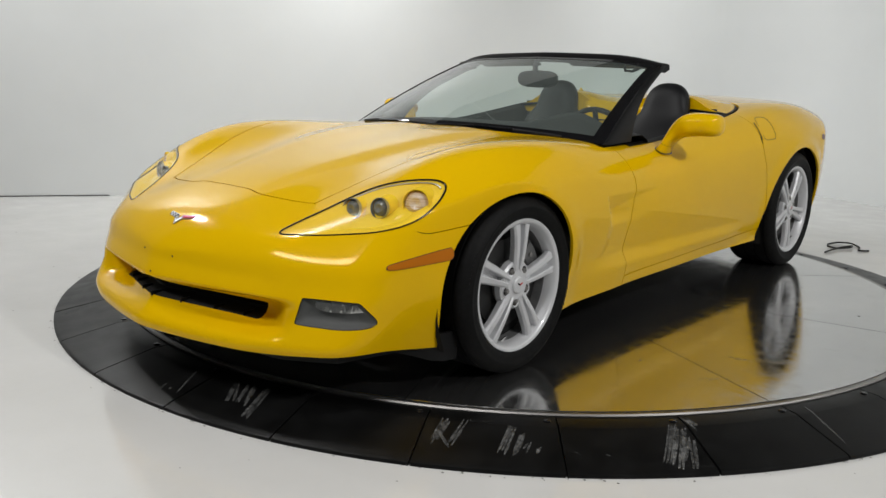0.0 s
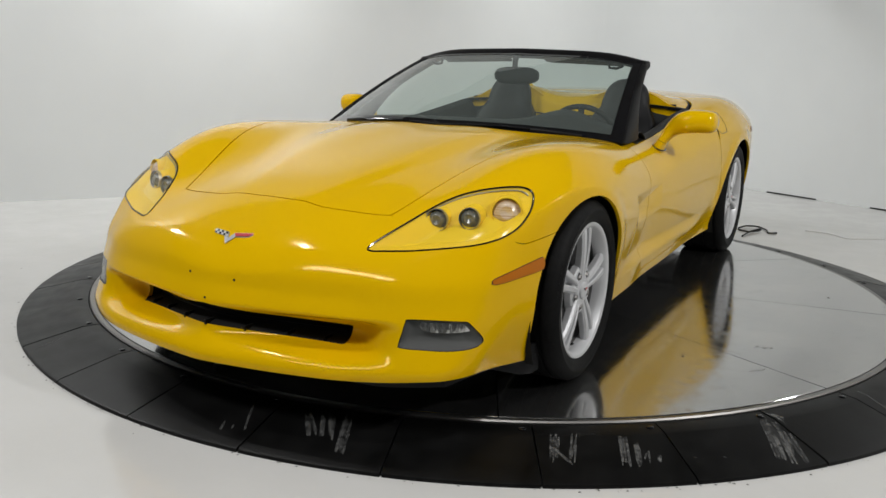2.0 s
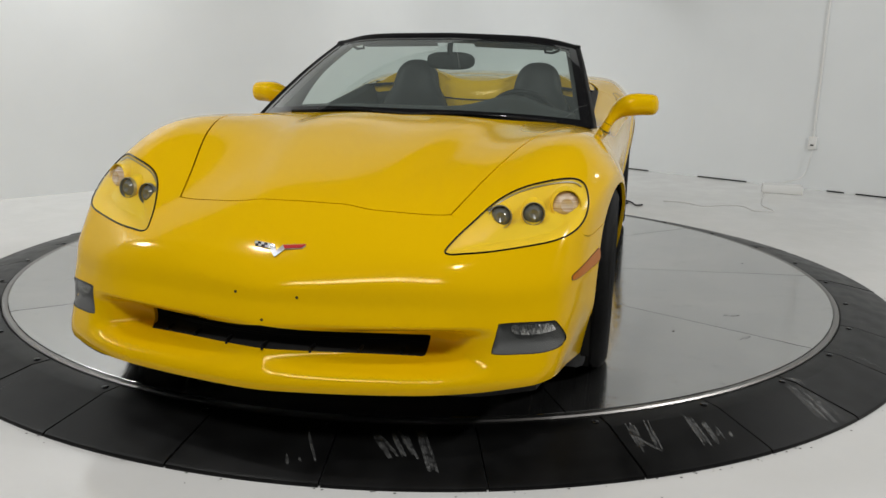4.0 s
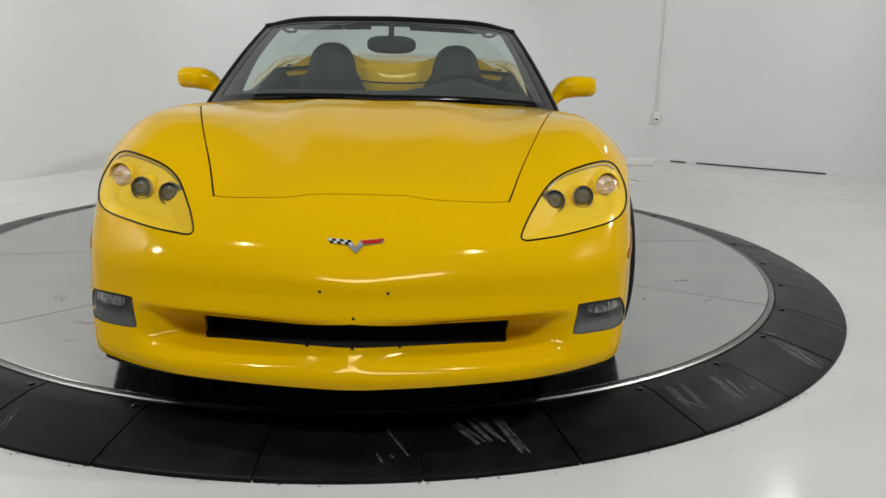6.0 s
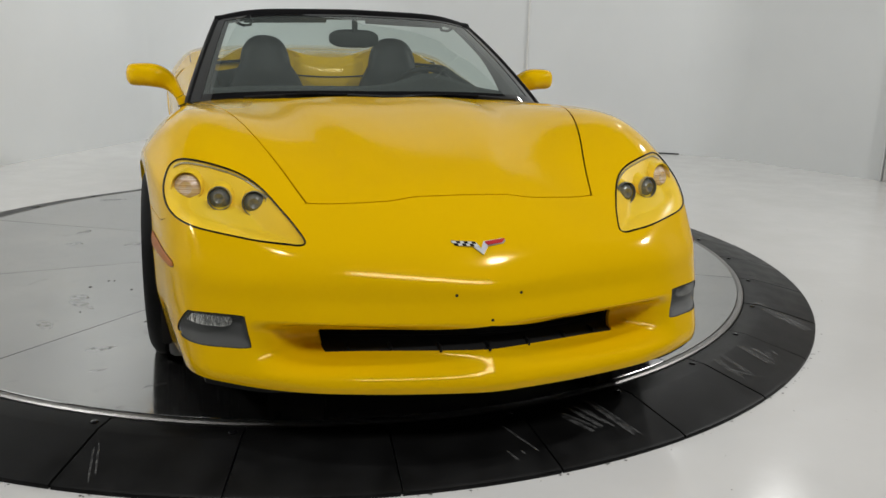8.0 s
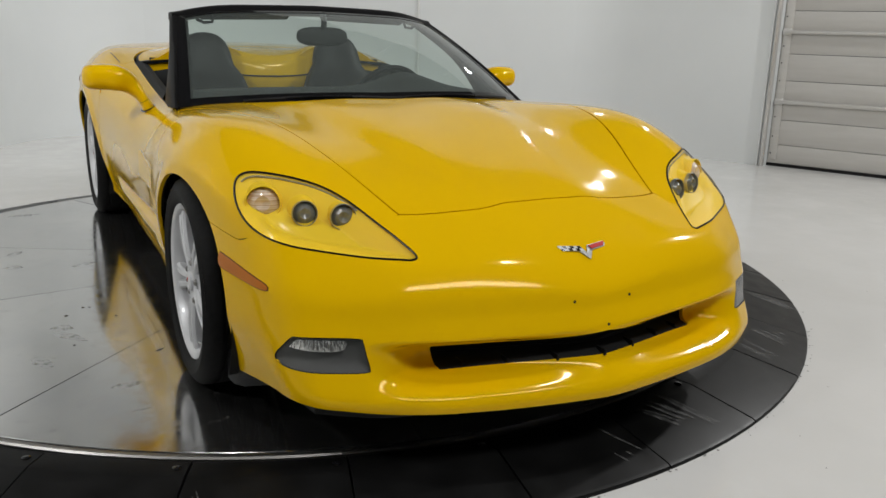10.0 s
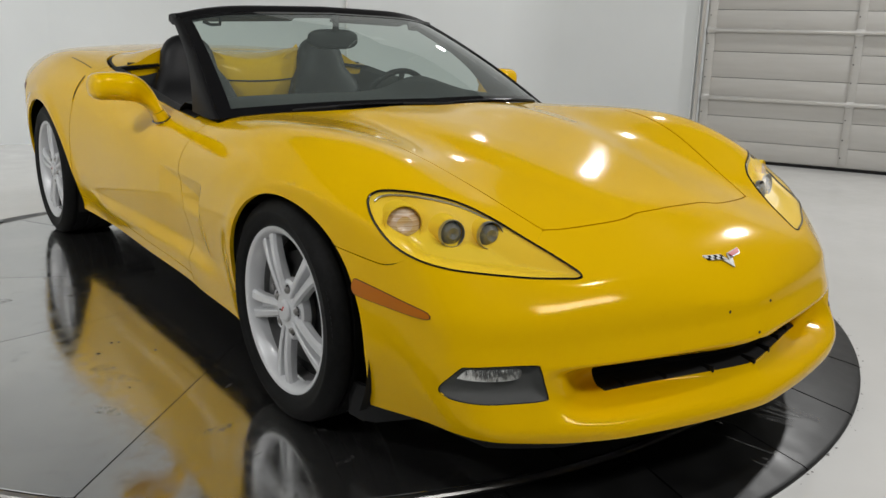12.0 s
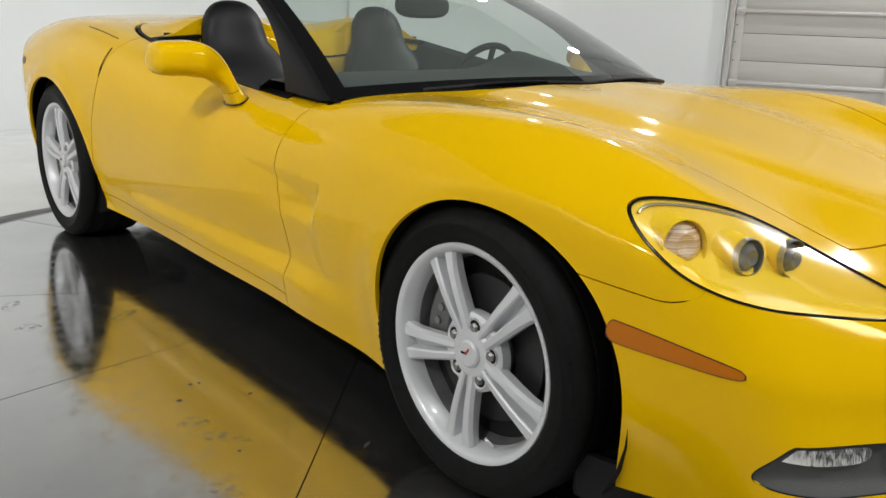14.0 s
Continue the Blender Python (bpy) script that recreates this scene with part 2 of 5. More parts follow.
def lathe(profile, segs=64, axis="x", bm=None):
    """Turns (along, radius) pairs round an axis; the profile is closed."""
    bm = bm or bmesh.new()
    rows = []
    for i in range(segs):
        a = 2 * math.pi * i / segs
        c, s = math.cos(a), math.sin(a)
        rows.append([bm.verts.new((u, r * c, r * s) if axis == "x" else (r * c, u, r * s) if axis == "y" else (r * c, r * s, u)) for u, r in profile])
    n = len(profile)
    for i in range(segs):
        for j in range(n):
            bm.faces.new((rows[i][j], rows[i][(j + 1) % n], rows[(i + 1) % segs][(j + 1) % n], rows[(i + 1) % segs][j]))
    return bm


def loft(rings, bm=None, caps=True, closed=True):
    bm = bm or bmesh.new()
    rows = [[bm.verts.new(p) for p in ring] for ring in rings]
    n = len(rows[0])
    for a, b in zip(rows, rows[1:]):
        for j in range(n if closed else n - 1):
            bm.faces.new((a[j], a[(j + 1) % n], b[(j + 1) % n], b[j]))
    if caps and closed:
        bm.faces.new(rows[0])
        bm.faces.new(rows[-1])
    return bm


def tube(points, radius, segs=8, bm=None, flat=1.0):
    pts = [Vector(p) for p in points]
    radii = radius if isinstance(radius, (list, tuple)) else [radius] * len(pts)
    rings, side = [], None
    for i, p in enumerate(pts):
        d = (pts[min(i + 1, len(pts) - 1)] - pts[max(i - 1, 0)]).normalized()
        if side is None:
            side = d.cross(Vector((0, 0, 1)))
            side = side.normalized() if side.length > 1e-3 else Vector((1, 0, 0))
        side = (side - d * side.dot(d)).normalized()
        up = side.cross(d)
        rings.append([p + radii[i] * (math.cos(t) * side + flat * math.sin(t) * up) for t in (2 * math.pi * k / segs for k in range(segs))])
    return loft(rings, bm)


def box(size, at=(0, 0, 0), bevel=0.004, m=None, bm=None, segs=2):
    one = bmesh.new()
    bmesh.ops.create_cube(one, size=1.0)
    bmesh.ops.scale(one, vec=size, verts=one.verts)
    if bevel:
        bmesh.ops.bevel(one, geom=one.edges[:], offset=bevel, segments=segs, affect="EDGES", profile=0.5)
    bmesh.ops.transform(one, matrix=(m or Matrix()) @ Matrix.Translation(at), verts=one.verts)
    if bm is None:
        return one
    tmp = bpy.data.meshes.new("tmp")
    one.to_mesh(tmp)
    one.free()
    bm.from_mesh(tmp)
    bpy.data.meshes.remove(tmp)
    return bm


def spun(points, n):
    """A smooth closed line of n points through a few corners (Catmull-Rom)."""
    p = np.array(points, float)
    k = len(p)
    out = []
    for i in range(n):
        u = i * k / n
        j, t = int(u), u - int(u)
        a, b, c, d = (p[(j + q) % k] for q in (-1, 0, 1, 2))
        out.append(0.5 * (2 * b + (c - a) * t + (2 * a - 5 * b + 4 * c - d) * t * t + (3 * b - a - 3 * c + d) * t**3))
    return np.array(out)


def outline_value(poly, u, v):
    """Signed distance to a closed outline, more than zero inside."""
    a, b = poly, np.roll(poly, -1, 0)
    best, inside = np.full(len(u), 9.0), np.zeros(len(u), bool)
    for (ax, ay), (bx, by) in zip(a, b):
        ex, ey = bx - ax, by - ay
        t = np.clip(((u - ax) * ex + (v - ay) * ey) / (ex * ex + ey * ey + 1e-12), 0, 1)
        best = np.minimum(best, np.hypot(u - ax - t * ex, v - ay - t * ey))
        cross = (ay > v) != (by > v)
        inside ^= cross & (u < (bx - ax) * (v - ay) / (by - ay + 1e-12) + ax)
    return np.where(inside, best, -best)


def clip(v, f, value):
    """Keeps the part of a triangle mesh where value (one for each vertex) is more than zero, cut exactly."""
    pos = value > 0
    count = pos[f].sum(1)
    keep = [f[count == 3]]
    verts, made, extra = list(v), {}, []

    def cut(a, b):
        key = (a, b) if a < b else (b, a)
        if key not in made:
            t = value[a] / (value[a] - value[b])
            made[key] = len(verts)
            verts.append(v[a] + t * (v[b] - v[a]))
        return made[key]

    for tri in f[(count == 1) | (count == 2)]:
        k = [i for i in range(3) if pos[tri[i]] != (count_of := pos[tri].sum() == 2)][0]
        a, b, c = tri[k], tri[(k + 1) % 3], tri[(k + 2) % 3]
        p, q = cut(a, b), cut(a, c)
        if count_of:
            extra += [(p, b, c), (p, c, q)]
        else:
            extra.append((a, p, q))
    if extra:
        keep.append(np.array(extra))
    f = np.concatenate(keep)
    used = np.unique(f)
    back = np.full(len(verts), -1)
    back[used] = np.arange(len(used))
    return np.array(verts)[used], back[f]


def skin_part(name, v, f, mat, parent, label="", flange=0.012, lift=0.0, normals=None):
    """A panel of the skin with a rim turned inwards along its cut edges."""
    n = normals_of(v) if normals is None else normals
    v = v + lift * n
    area = np.linalg.norm(np.cross(v[f[:, 1]] - v[f[:, 0]], v[f[:, 2]] - v[f[:, 0]]), axis=1)
    f = f[area > 1e-9]
    e = np.concatenate([f[:, [0, 1]], f[:, [1, 2]], f[:, [2, 0]]])
    key = np.sort(e, 1)
    _, first, counts = np.unique(key, axis=0, return_index=True, return_counts=True)
    rim = e[first[counts == 1]]
    base = len(v)
    a, b = rim.T
    side = np.cross(v[b] - v[a], n[a])
    side /= np.maximum(np.linalg.norm(side, axis=1, keepdims=True), 1e-9)
    ring = np.concatenate([v[a], v[b], v[b] - flange * n[b], v[a] - flange * n[a]])
    k = np.arange(len(rim))
    m = len(rim)
    quads = np.stack([base + k, base + 3 * m + k, base + 2 * m + k, base + m + k], 1)
    verts = np.concatenate([v, ring])
    allN = np.concatenate([n, side, side, side, side])
    me = bpy.data.meshes.new(name)
    me.from_pydata(verts.tolist(), [], f.tolist() + quads.tolist())
    me.polygons.foreach_set("use_smooth", [True] * len(me.polygons))
    me.materials.append(mat)
    me.update()
    me.normals_split_custom_set_from_vertices(allN.tolist())
    ob = new(name, me)
    ob.parent = parent
    if label:
        tagged(ob, label)
    return ob


# ---------------------------------------------------------------- body shape
# Half-width, height and end profiles of the car, in metres from the front axle on its ground.
class Curve:
    """Natural cubic spline through a few control values."""
    def __init__(self, xs, ys):
        self.x = np.array(xs, float)
        self.y = np.array(ys, float)
        self.op = self.operator(self.x)
        self.m = self.op @ self.y

    @staticmethod
    def operator(x):
        n, h = len(x), np.diff(x)
        a, b = np.eye(n), np.zeros((n, n))
        for i in range(1, n - 1):
            a[i, i - 1:i + 2] = h[i - 1], 2 * (h[i - 1] + h[i]), h[i]
            b[i, i - 1:i + 2] = 6 / h[i - 1], -6 / h[i - 1] - 6 / h[i], 6 / h[i]
        return np.linalg.solve(a, b)

    def __call__(self, t):
        t = np.clip(t, self.x[0], self.x[-1])
        i = np.clip(np.searchsorted(self.x, t) - 1, 0, len(self.x) - 2)
        h = self.x[i + 1] - self.x[i]
        a, b = (self.x[i + 1] - t) / h, (t - self.x[i]) / h
        return a * self.y[i] + b * self.y[i + 1] + ((a**3 - a) * self.m[i] + (b**3 - b) * self.m[i + 1]) * h * h / 6


def across(xs, columns, t):
    """Spline over xs whose values are arrays (one for each control place)."""
    xs = np.array(xs, float)
    z = np.stack(columns)
    m = np.tensordot(Curve.operator(xs), z, 1)
    t = np.clip(t, xs[0], xs[-1])
    i = np.clip(np.searchsorted(xs, t) - 1, 0, len(xs) - 2)
    h = xs[i + 1] - xs[i]
    a, b, k = (xs[i + 1] - t) / h, (t - xs[i]) / h, np.arange(len(t))
    return a * z[i, k] + b * z[i + 1, k] + ((a**3 - a) * m[i, k] + (b**3 - b) * m[i + 1, k]) * h * h / 6


def step(t, a, b):
    u = np.clip((t - a) / (b - a), 0, 1)
    return u * u * (3 - 2 * u)


def soft_max(a, b, k):
    h = np.maximum(k - np.abs(a - b), 0) / k
    return np.maximum(a, b) + h * h * k * 0.25


STATIONS = [-1.0, -0.80, -0.60, -0.35, -0.10, 0.15, 0.45, 0.80, 1.2, 1.7, 2.2, 2.6, 3.0, 3.3, 3.6]
TOP_X = [0.0, 0.25, 0.45, 0.58, 0.68, 0.80, 0.92]
TOP = [Curve(STATIONS, row) for row in (
    [0.335, 0.530, 0.634, 0.698, 0.745, 0.785, 0.822, 0.855, 0.880, 0.90, 0.930, 0.965, 0.975, 0.965, 0.92],
    [0.325, 0.520, 0.623, 0.694, 0.748, 0.790, 0.822, 0.845, 0.870, 0.89, 0.928, 0.963, 0.972, 0.960, 0.91],
    [0.290, 0.488, 0.594, 0.688, 0.752, 0.786, 0.807, 0.822, 0.832, 0.87, 0.920, 0.957, 0.965, 0.945, 0.89],
    [0.260, 0.448, 0.587, 0.710, 0.778, 0.802, 0.806, 0.803, 0.806, 0.85, 0.913, 0.953, 0.957, 0.930, 0.87],
    [0.280, 0.410, 0.567, 0.722, 0.795, 0.812, 0.804, 0.787, 0.785, 0.835, 0.905, 0.948, 0.947, 0.910, 0.84],
    [0.220, 0.350, 0.520, 0.680, 0.775, 0.798, 0.782, 0.748, 0.742, 0.790, 0.862, 0.915, 0.905, 0.855, 0.78],
    [0.150, 0.270, 0.420, 0.580, 0.695, 0.725, 0.705, 0.645, 0.640, 0.690, 0.760, 0.815, 0.800, 0.740, 0.65])]
WIDE = Curve([-0.9, -0.60, -0.35, -0.10, 0.10, 0.30, 0.60, 0.85, 1.3, 1.8, 2.2, 2.5, 2.8, 3.1, 3.3, 3.6],
             [0.80, 0.832, 0.880, 0.918, 0.926, 0.919, 0.893, 0.875, 0.870, 0.874, 0.892, 0.914, 0.920, 0.908, 0.885, 0.80])
TUCK = Curve([0.10, 0.17, 0.25, 0.40, 0.52, 0.62, 0.70, 0.78, 0.86, 0.98],
             [0.062, 0.046, 0.028, 0.007, 0.0, 0.008, 0.028, 0.070, 0.135, 0.28])
# the nose profile in the middle, with the lip under the mouth, and at the corners
NOSE = Curve([0.10, 0.165, 0.190, 0.215, 0.240, 0.270, 0.30, 0.33, 0.40, 0.45, 0.50, 0.55, 0.60, 0.68],
             [-0.945, -0.965, -0.9705, -0.961, -0.941, -0.920, -0.918, -0.929, -0.906, -0.892, -0.862, -0.836, -0.82, -0.81])
NOSE_SIDE = Curve([0.10, 0.165, 0.20, 0.235, 0.275, 0.33, 0.40, 0.45, 0.50, 0.55, 0.60, 0.68],
                  [-0.945, -0.960, -0.970, -0.958, -0.940, -0.929, -0.906, -0.892, -0.862, -0.836, -0.82, -0.81])
BOW = Curve([-0.2, -0.08, 0.0, 0.08, 0.2, 0.4, 0.6, 0.7, 0.78, 0.83, 0.87, 0.92],
            [0.026, 0.0085, 0.002, 0.0085, 0.026, 0.068, 0.140, 0.203, 0.270, 0.365, 0.53, 0.85])
TAIL = Curve([0.15, 0.30, 0.50, 0.70, 0.85, 0.95, 1.0], [3.36, 3.42, 3.49, 3.50, 3.49, 3.46, 3.42])
TAIL_BOW = Curve([0.0, 0.4, 0.6, 0.75, 0.85, 0.92], [0.0, 0.02, 0.055, 0.12, 0.22, 0.42])
SILL = Curve([-1.0, -0.9, -0.6, -0.38, 0.3, 0.9, 1.6, 2.2, 2.6, 3.1, 3.6],
             [0.172, 0.175, 0.182, 0.158, 0.160, 0.170, 0.178, 0.185, 0.20, 0.24, 0.28])


DOME_IN = Curve([-0.8, -0.61, -0.35, -0.08, 0.12, 0.34, 0.8], [0.12, 0.145, 0.190, 0.228, 0.280, 0.310, 0.34])
DOME_OUT = Curve([-0.8, -0.61, -0.47, -0.31, -0.17, -0.03, 0.30, 0.8], [0.17, 0.195, 0.225, 0.278, 0.330, 0.372, 0.395, 0.42])


def top_height(x, y):
    z = across([-0.58, -0.45, -0.25] + TOP_X, [c(y) for c in TOP[3:0:-1] + TOP], x)
    # the raised middle of the hood, with soft shoulders that fade towards the nose
    dome = (0.15 + 0.85 * step(y, -0.65, -0.05)) * step(y, -0.70, -0.56) * (1 - step(y, 0.25, 0.6))
    inner, outer = DOME_IN(y) - 0.015, DOME_OUT(y) + 0.015
    return z + 0.007 * dome * (1 - step(x, inner, outer)) - 0.003 * dome * step(x, inner, outer) * (1 - step(x, outer, outer + 0.20))


def half_width(y, z):
    w = WIDE(y) - TUCK(z - 0.12 * step(y, 1.2, 2.4))
    # cove in the flank behind the front wheel: an overhang that runs to a point in the door, cut off ahead by an upright edge
    upper, deep = 0.590, 0.590 - 0.146 * (1.04 - y)
    front = 0.575 + 0.44 * (0.575 - z)
    inset = 0.019 * np.clip((1.04 - y) / 0.40, 0, 1) * step(y, front - 0.010, front + 0.006)
    w = w - inset * np.clip((upper - z) / np.maximum(upper - deep, 0.004), 0, 1) * step(z, 0.455, 0.515)
    # crease along the lower door and on to the front wheel, a hollow under it, and its flare into the sill
    back = step(y, 0.58, 0.66)
    crease = (0.500 + 0.14 * (0.58 - y)) * (1 - back) + (0.531 - 0.150 * (y - 0.72)) * back
    along = step(y, 0.22, 0.44) * step(y, 2.15, 1.75)
    w = w - along * (0.016 + 0.013 * step(y, 0.40, 0.95)) * np.clip((crease - z) / 0.17, 0, 1)
    w = w + along * 0.028 * step(z, 0.335, 0.262) * step(y, 0.40, 0.80)
    # lips round the wheels
    for yc, zc, r, a in ((-0.03, 0.32, 0.36, 0.007), (2.685, 0.34, 0.385, 0.010)):
        d = np.hypot(y - yc, z - zc) - r
        w = w + a * np.exp(-(d / 0.05)**2) * step(z, 0.2, 0.4)
    return w


def scoop(x, y, z):
    """How far the skin is drawn back on both sides of the grille mouth."""
    x = np.abs(x)
    side = np.clip((0.64 - x) / 0.20, 0, 1)
    g = side * side * (3 - 2 * side) * step(z, 0.352, 0.316) * step(z, 0.212, 0.262)
    return 0.090 * g * np.clip((x - 0.01) / 0.42, 0, 1) * (y < -0.3)


def bare(x, y, z):
    """Less than zero inside the body, zero on its skin before the scoops (x is taken on both sides)."""
    x = np.abs(x)
    f = soft_max(z - top_height(x, y), x - half_width(y, z), 0.075)
    k = step(x, 0.42, 0.58)
    f = soft_max(f, NOSE(z) * (1 - k) + NOSE_SIDE(z) * k + BOW(x) - y, 0.020 + 0.05 * step(x, 0.48, 0.74))
    return soft_max(f, y - (TAIL(z) - TAIL_BOW(x)), 0.06)


def body(x, y, z):
    return bare(x, y - scoop(x, y, z), z)


def skin_from(ox, oy, oz, dx, dy, dz, far=1.3):
    """Where rays from inside the body leave it."""
    lo, hi = np.zeros_like(dx), np.full_like(dx, far)
    for _ in range(26):
        mid = (lo + hi) / 2
        inside = bare(ox + mid * dx, oy + mid * dy, oz + mid * dz) < 0
        lo, hi = np.where(inside, mid, lo), np.where(inside, hi, mid)
    return ox + lo * dx, oy + lo * dy, oz + lo * dz


def normals_of(p, e=0.004):
    x, y, z = p.T
    n = np.stack([body(x + e, y, z) - body(x - e, y, z), body(x, y + e, z) - body(x, y - e, z), body(x, y, z + e) - body(x, y, z - e)], 1)
    return n / np.maximum(np.linalg.norm(n, axis=1, keepdims=True), 1e-9)


# ---------------------------------------------------------------- room
def prism(points, z0, z1):
    bm = bmesh.new()
    low = [bm.verts.new((x, y, z0)) for x, y in points]
    high = [bm.verts.new((x, y, z1)) for x, y in points]
    bm.faces.new(low)
    bm.faces.new(high)
    for i in range(len(points)):
        j = (i + 1) % len(points)
        bm.faces.new((low[i], low[j], high[j], high[i]))
    return bm


def wall(name, a, b, mat, z0=0.0, z1=HEIGHT, thick=0.15, label="plain white painted studio wall"):
    a, b = Vector(a), Vector(b)
    d = (b - a).normalized()
    out = Vector((d.y, -d.x)) * thick
    pts = [a, b, b + out, a + out]
    return tagged(part(name, prism([p[:] for p in pts], z0, z1), mat, smooth=False), label, "wall", kind="structure")


grown = [(x * 1.06, y * 1.06) for x, y in ROOM]
tagged(part("floor", prism(grown, -0.12, 0.0), FLOOR, smooth=False), "glossy white epoxy studio floor with scuffs", "floor", kind="structure")
tagged(part("ceiling", prism(grown, HEIGHT, HEIGHT + 0.15), CEILING, smooth=False), "plain dark ceiling, out of view", "ceiling", kind="structure")

A, B, C, D, E_, F_ = ROOM
DOOR_DIR = (Vector(E_) - Vector(D)).normalized() * -1      # from the back corner along the door's wall
corner = Vector(E_)
door_a = corner + DOOR_DIR * 1.76
door_b = corner + DOOR_DIR * 5.5
DOOR_TOP = 3.7
wall("wall_south", A, B, DARKWALL, label="unseen grey wall behind the camera, dark for the reflections")
wall("wall_south_east", B, C, DARKWALL, label="unseen grey wall behind the camera, dark for the reflections")
wall("wall_east_end", C, D, DARKWALL, label="unseen grey wall behind the camera, dark for the reflections")
wall("wall_east_far", D, door_b[:], DARKWALL, label="unseen grey wall behind the camera, dark for the reflections")
wall("wall_east_lintel", door_b[:], door_a[:], WALL, z0=DOOR_TOP)
# the back corner is coved
f, e, a = Vector(F_), Vector(E_), Vector(A)
r0 = 0.9
p0, p1 = f + (e - f).normalized() * r0, f + (a - f).normalized() * r0
e_in = e + (Vector(D) - e).normalized() * 0.3
e_out = e + (f - e).normalized() * 0.3
wall("wall_east_near", door_a[:], e_in[:], WALL)
wall("wall_north", e_out[:], p0[:], WALL)
arc = []
for i in range(13):
    t = i / 12
    arc.append((1 - t)**2 * p0 + 2 * t * (1 - t) * f + t * t * p1)
mid = (e + a) / 2
outer = [p + (p - mid).normalized() * 0.15 for p in arc]
tagged(part("wall_corner", prism([p[:] for p in arc] + [p[:] for p in reversed(outer)], 0, HEIGHT), WALL, angle=40), "rounded white corner of the studio", "wall", kind="structure")
turn_in = [(1 - t)**2 * e_in + 2 * t * (1 - t) * e + t * t * e_out for t in (i / 12 for i in range(13))]
turn_out = [p + (p - Vector((0, 0))).normalized() * 0.15 for p in turn_in]
tagged(part("wall_corner", prism([p[:] for p in turn_in] + [p[:] for p in reversed(turn_out)], 0, HEIGHT), WALL, angle=40), "rounded white corner of the studio", "wall", kind="structure")
wall("wall_west", p1[:], A, WALL)


def base_strip(name, a, b, mat, z1, off, thick):
    a, b = Vector(a), Vector(b)
    d = (b - a).normalized()
    inn = Vector((-d.y, d.x))
    pts = [a + inn * off, b + inn * off, b + inn * (off + thick), a + inn * (off + thick)]
    return tagged(part(name, prism([p[:] for p in pts], 0.0, z1), mat, smooth=False), "dark worn joint along the wall's foot", "trim", kind="structure")


back = (p0 - e).normalized()
for k, (s0, s1) in enumerate(((0.31, 1.5), (1.6, 1.75), (2.5, 3.0), (3.55, 4.1))):
    base_strip("trim", (e + back * s0)[:], (e + back * s1)[:], BLACK, 0.011, 0.0, 0.008)
left = (a - p1).normalized()
base_strip("trim", (p1 + left * 6.1)[:], (p1 + left * 7.0)[:], BLACK, 0.007, 0.0, 0.005)

# sectional door in the east wall: x runs along it, y outwards
side = Vector((DOOR_DIR.x, DOOR_DIR.y, 0))
outw = Vector((0, 0, 1)).cross(side)
DOOR_M = Matrix((side, outw, (0, 0, 1))).transposed().to_4x4()
DOOR_M.translation = (door_a.x, door_a.y, 0)
WIDTH = (door_b - door_a).length
door = thing("door_1", "closed pale sectional garage door with steel struts", "garage door", kind="structure")
door.matrix_world = DOOR_M
seams = [0.025, 0.20, 0.43, 0.60, 0.79, 1.03, 1.225, 1.41, 1.65, 1.85, 2.04, 2.28, 2.475, 2.66, 2.90, 3.10, 3.35, DOOR_TOP]
for z0, z1 in zip(seams, seams[1:]):
    part("panel", box((WIDTH, 0.03, z1 - z0 - 0.004), (WIDTH / 2, 0.10, (z0 + z1) / 2), 0.005), SHUTTER, door)
for z in (0.60, 1.225, 1.85, 2.475, 3.10):
    part("strut", box((WIDTH - 0.02, 0.05, 0.035), (WIDTH / 2, 0.065, z), 0.008), GALV, door, "pale steel strut")
for i in range(4):
    x = 0.050 + i * 1.27
    stile = part("stile", box((0.070, 0.02, DOOR_TOP - 0.06), (x, 0.078, DOOR_TOP / 2 + 0.03), 0.006), SHUTTER, door)
    for z in (0.12, 0.28, 0.46, 0.79, 0.95, 1.10, 1.36, 1.52, 1.70):
        part("bolt", lathe([(0.0, 0.0001), (0.0, 0.006), (-0.006, 0.006), (-0.006, 0.0001)], 10, "y", None), BLACK, stile).location = (x - 0.02, 0.067, z)
    for z in (0.60, 1.225, 1.85):
        part("hinge", box((0.075, 0.03, 0.06), (x, 0.06, z), 0.008), GALV, stile)
part("seal", box((WIDTH, 0.06, 0.025), (WIDTH / 2, 0.10, 0.0125), 0.006), BLACK, door, "black rubber bottom seal")
tagged(part("trim", box((0.03, 0.06, DOOR_TOP), (-0.015, -0.02, DOOR_TOP / 2), 0.006, m=DOOR_M), GALV), "painted steel track beside the door", "trim", kind="structure")
tagged(part("trim", box((0.022, 0.03, DOOR_TOP), (-0.062, -0.015, DOOR_TOP / 2), 0.004, m=DOOR_M), WALL), "white painted door casing strip", "trim", kind="structure")

# a conduit with its socket on the back wall, and a box with its lead on the floor
spot = e + back * 1.92
inn = Vector((-back.y, back.x)) * -1
inn = inn if (Vector((0, 1)) - spot).dot(inn) > 0 else -inn
conduit = thing("conduit", "thin white conduit with a socket on the white wall", "conduit")
p = spot + inn * 0.014
part("pipe", tube([(p.x, p.y, 0.49), (p.x, p.y, 2.2), (p.x, p.y, HEIGHT - 0.02)], 0.011, 10), WHITEPLASTIC, conduit)
turn = Matrix.Rotation(math.atan2(back.y, back.x), 4, "Z")
part("socket_box", box((0.075, 0.045, 0.115), (0, 0, 0), 0.006, m=Matrix.Translation((p.x, p.y, 0.435)) @ turn), WHITEPLASTIC, conduit)
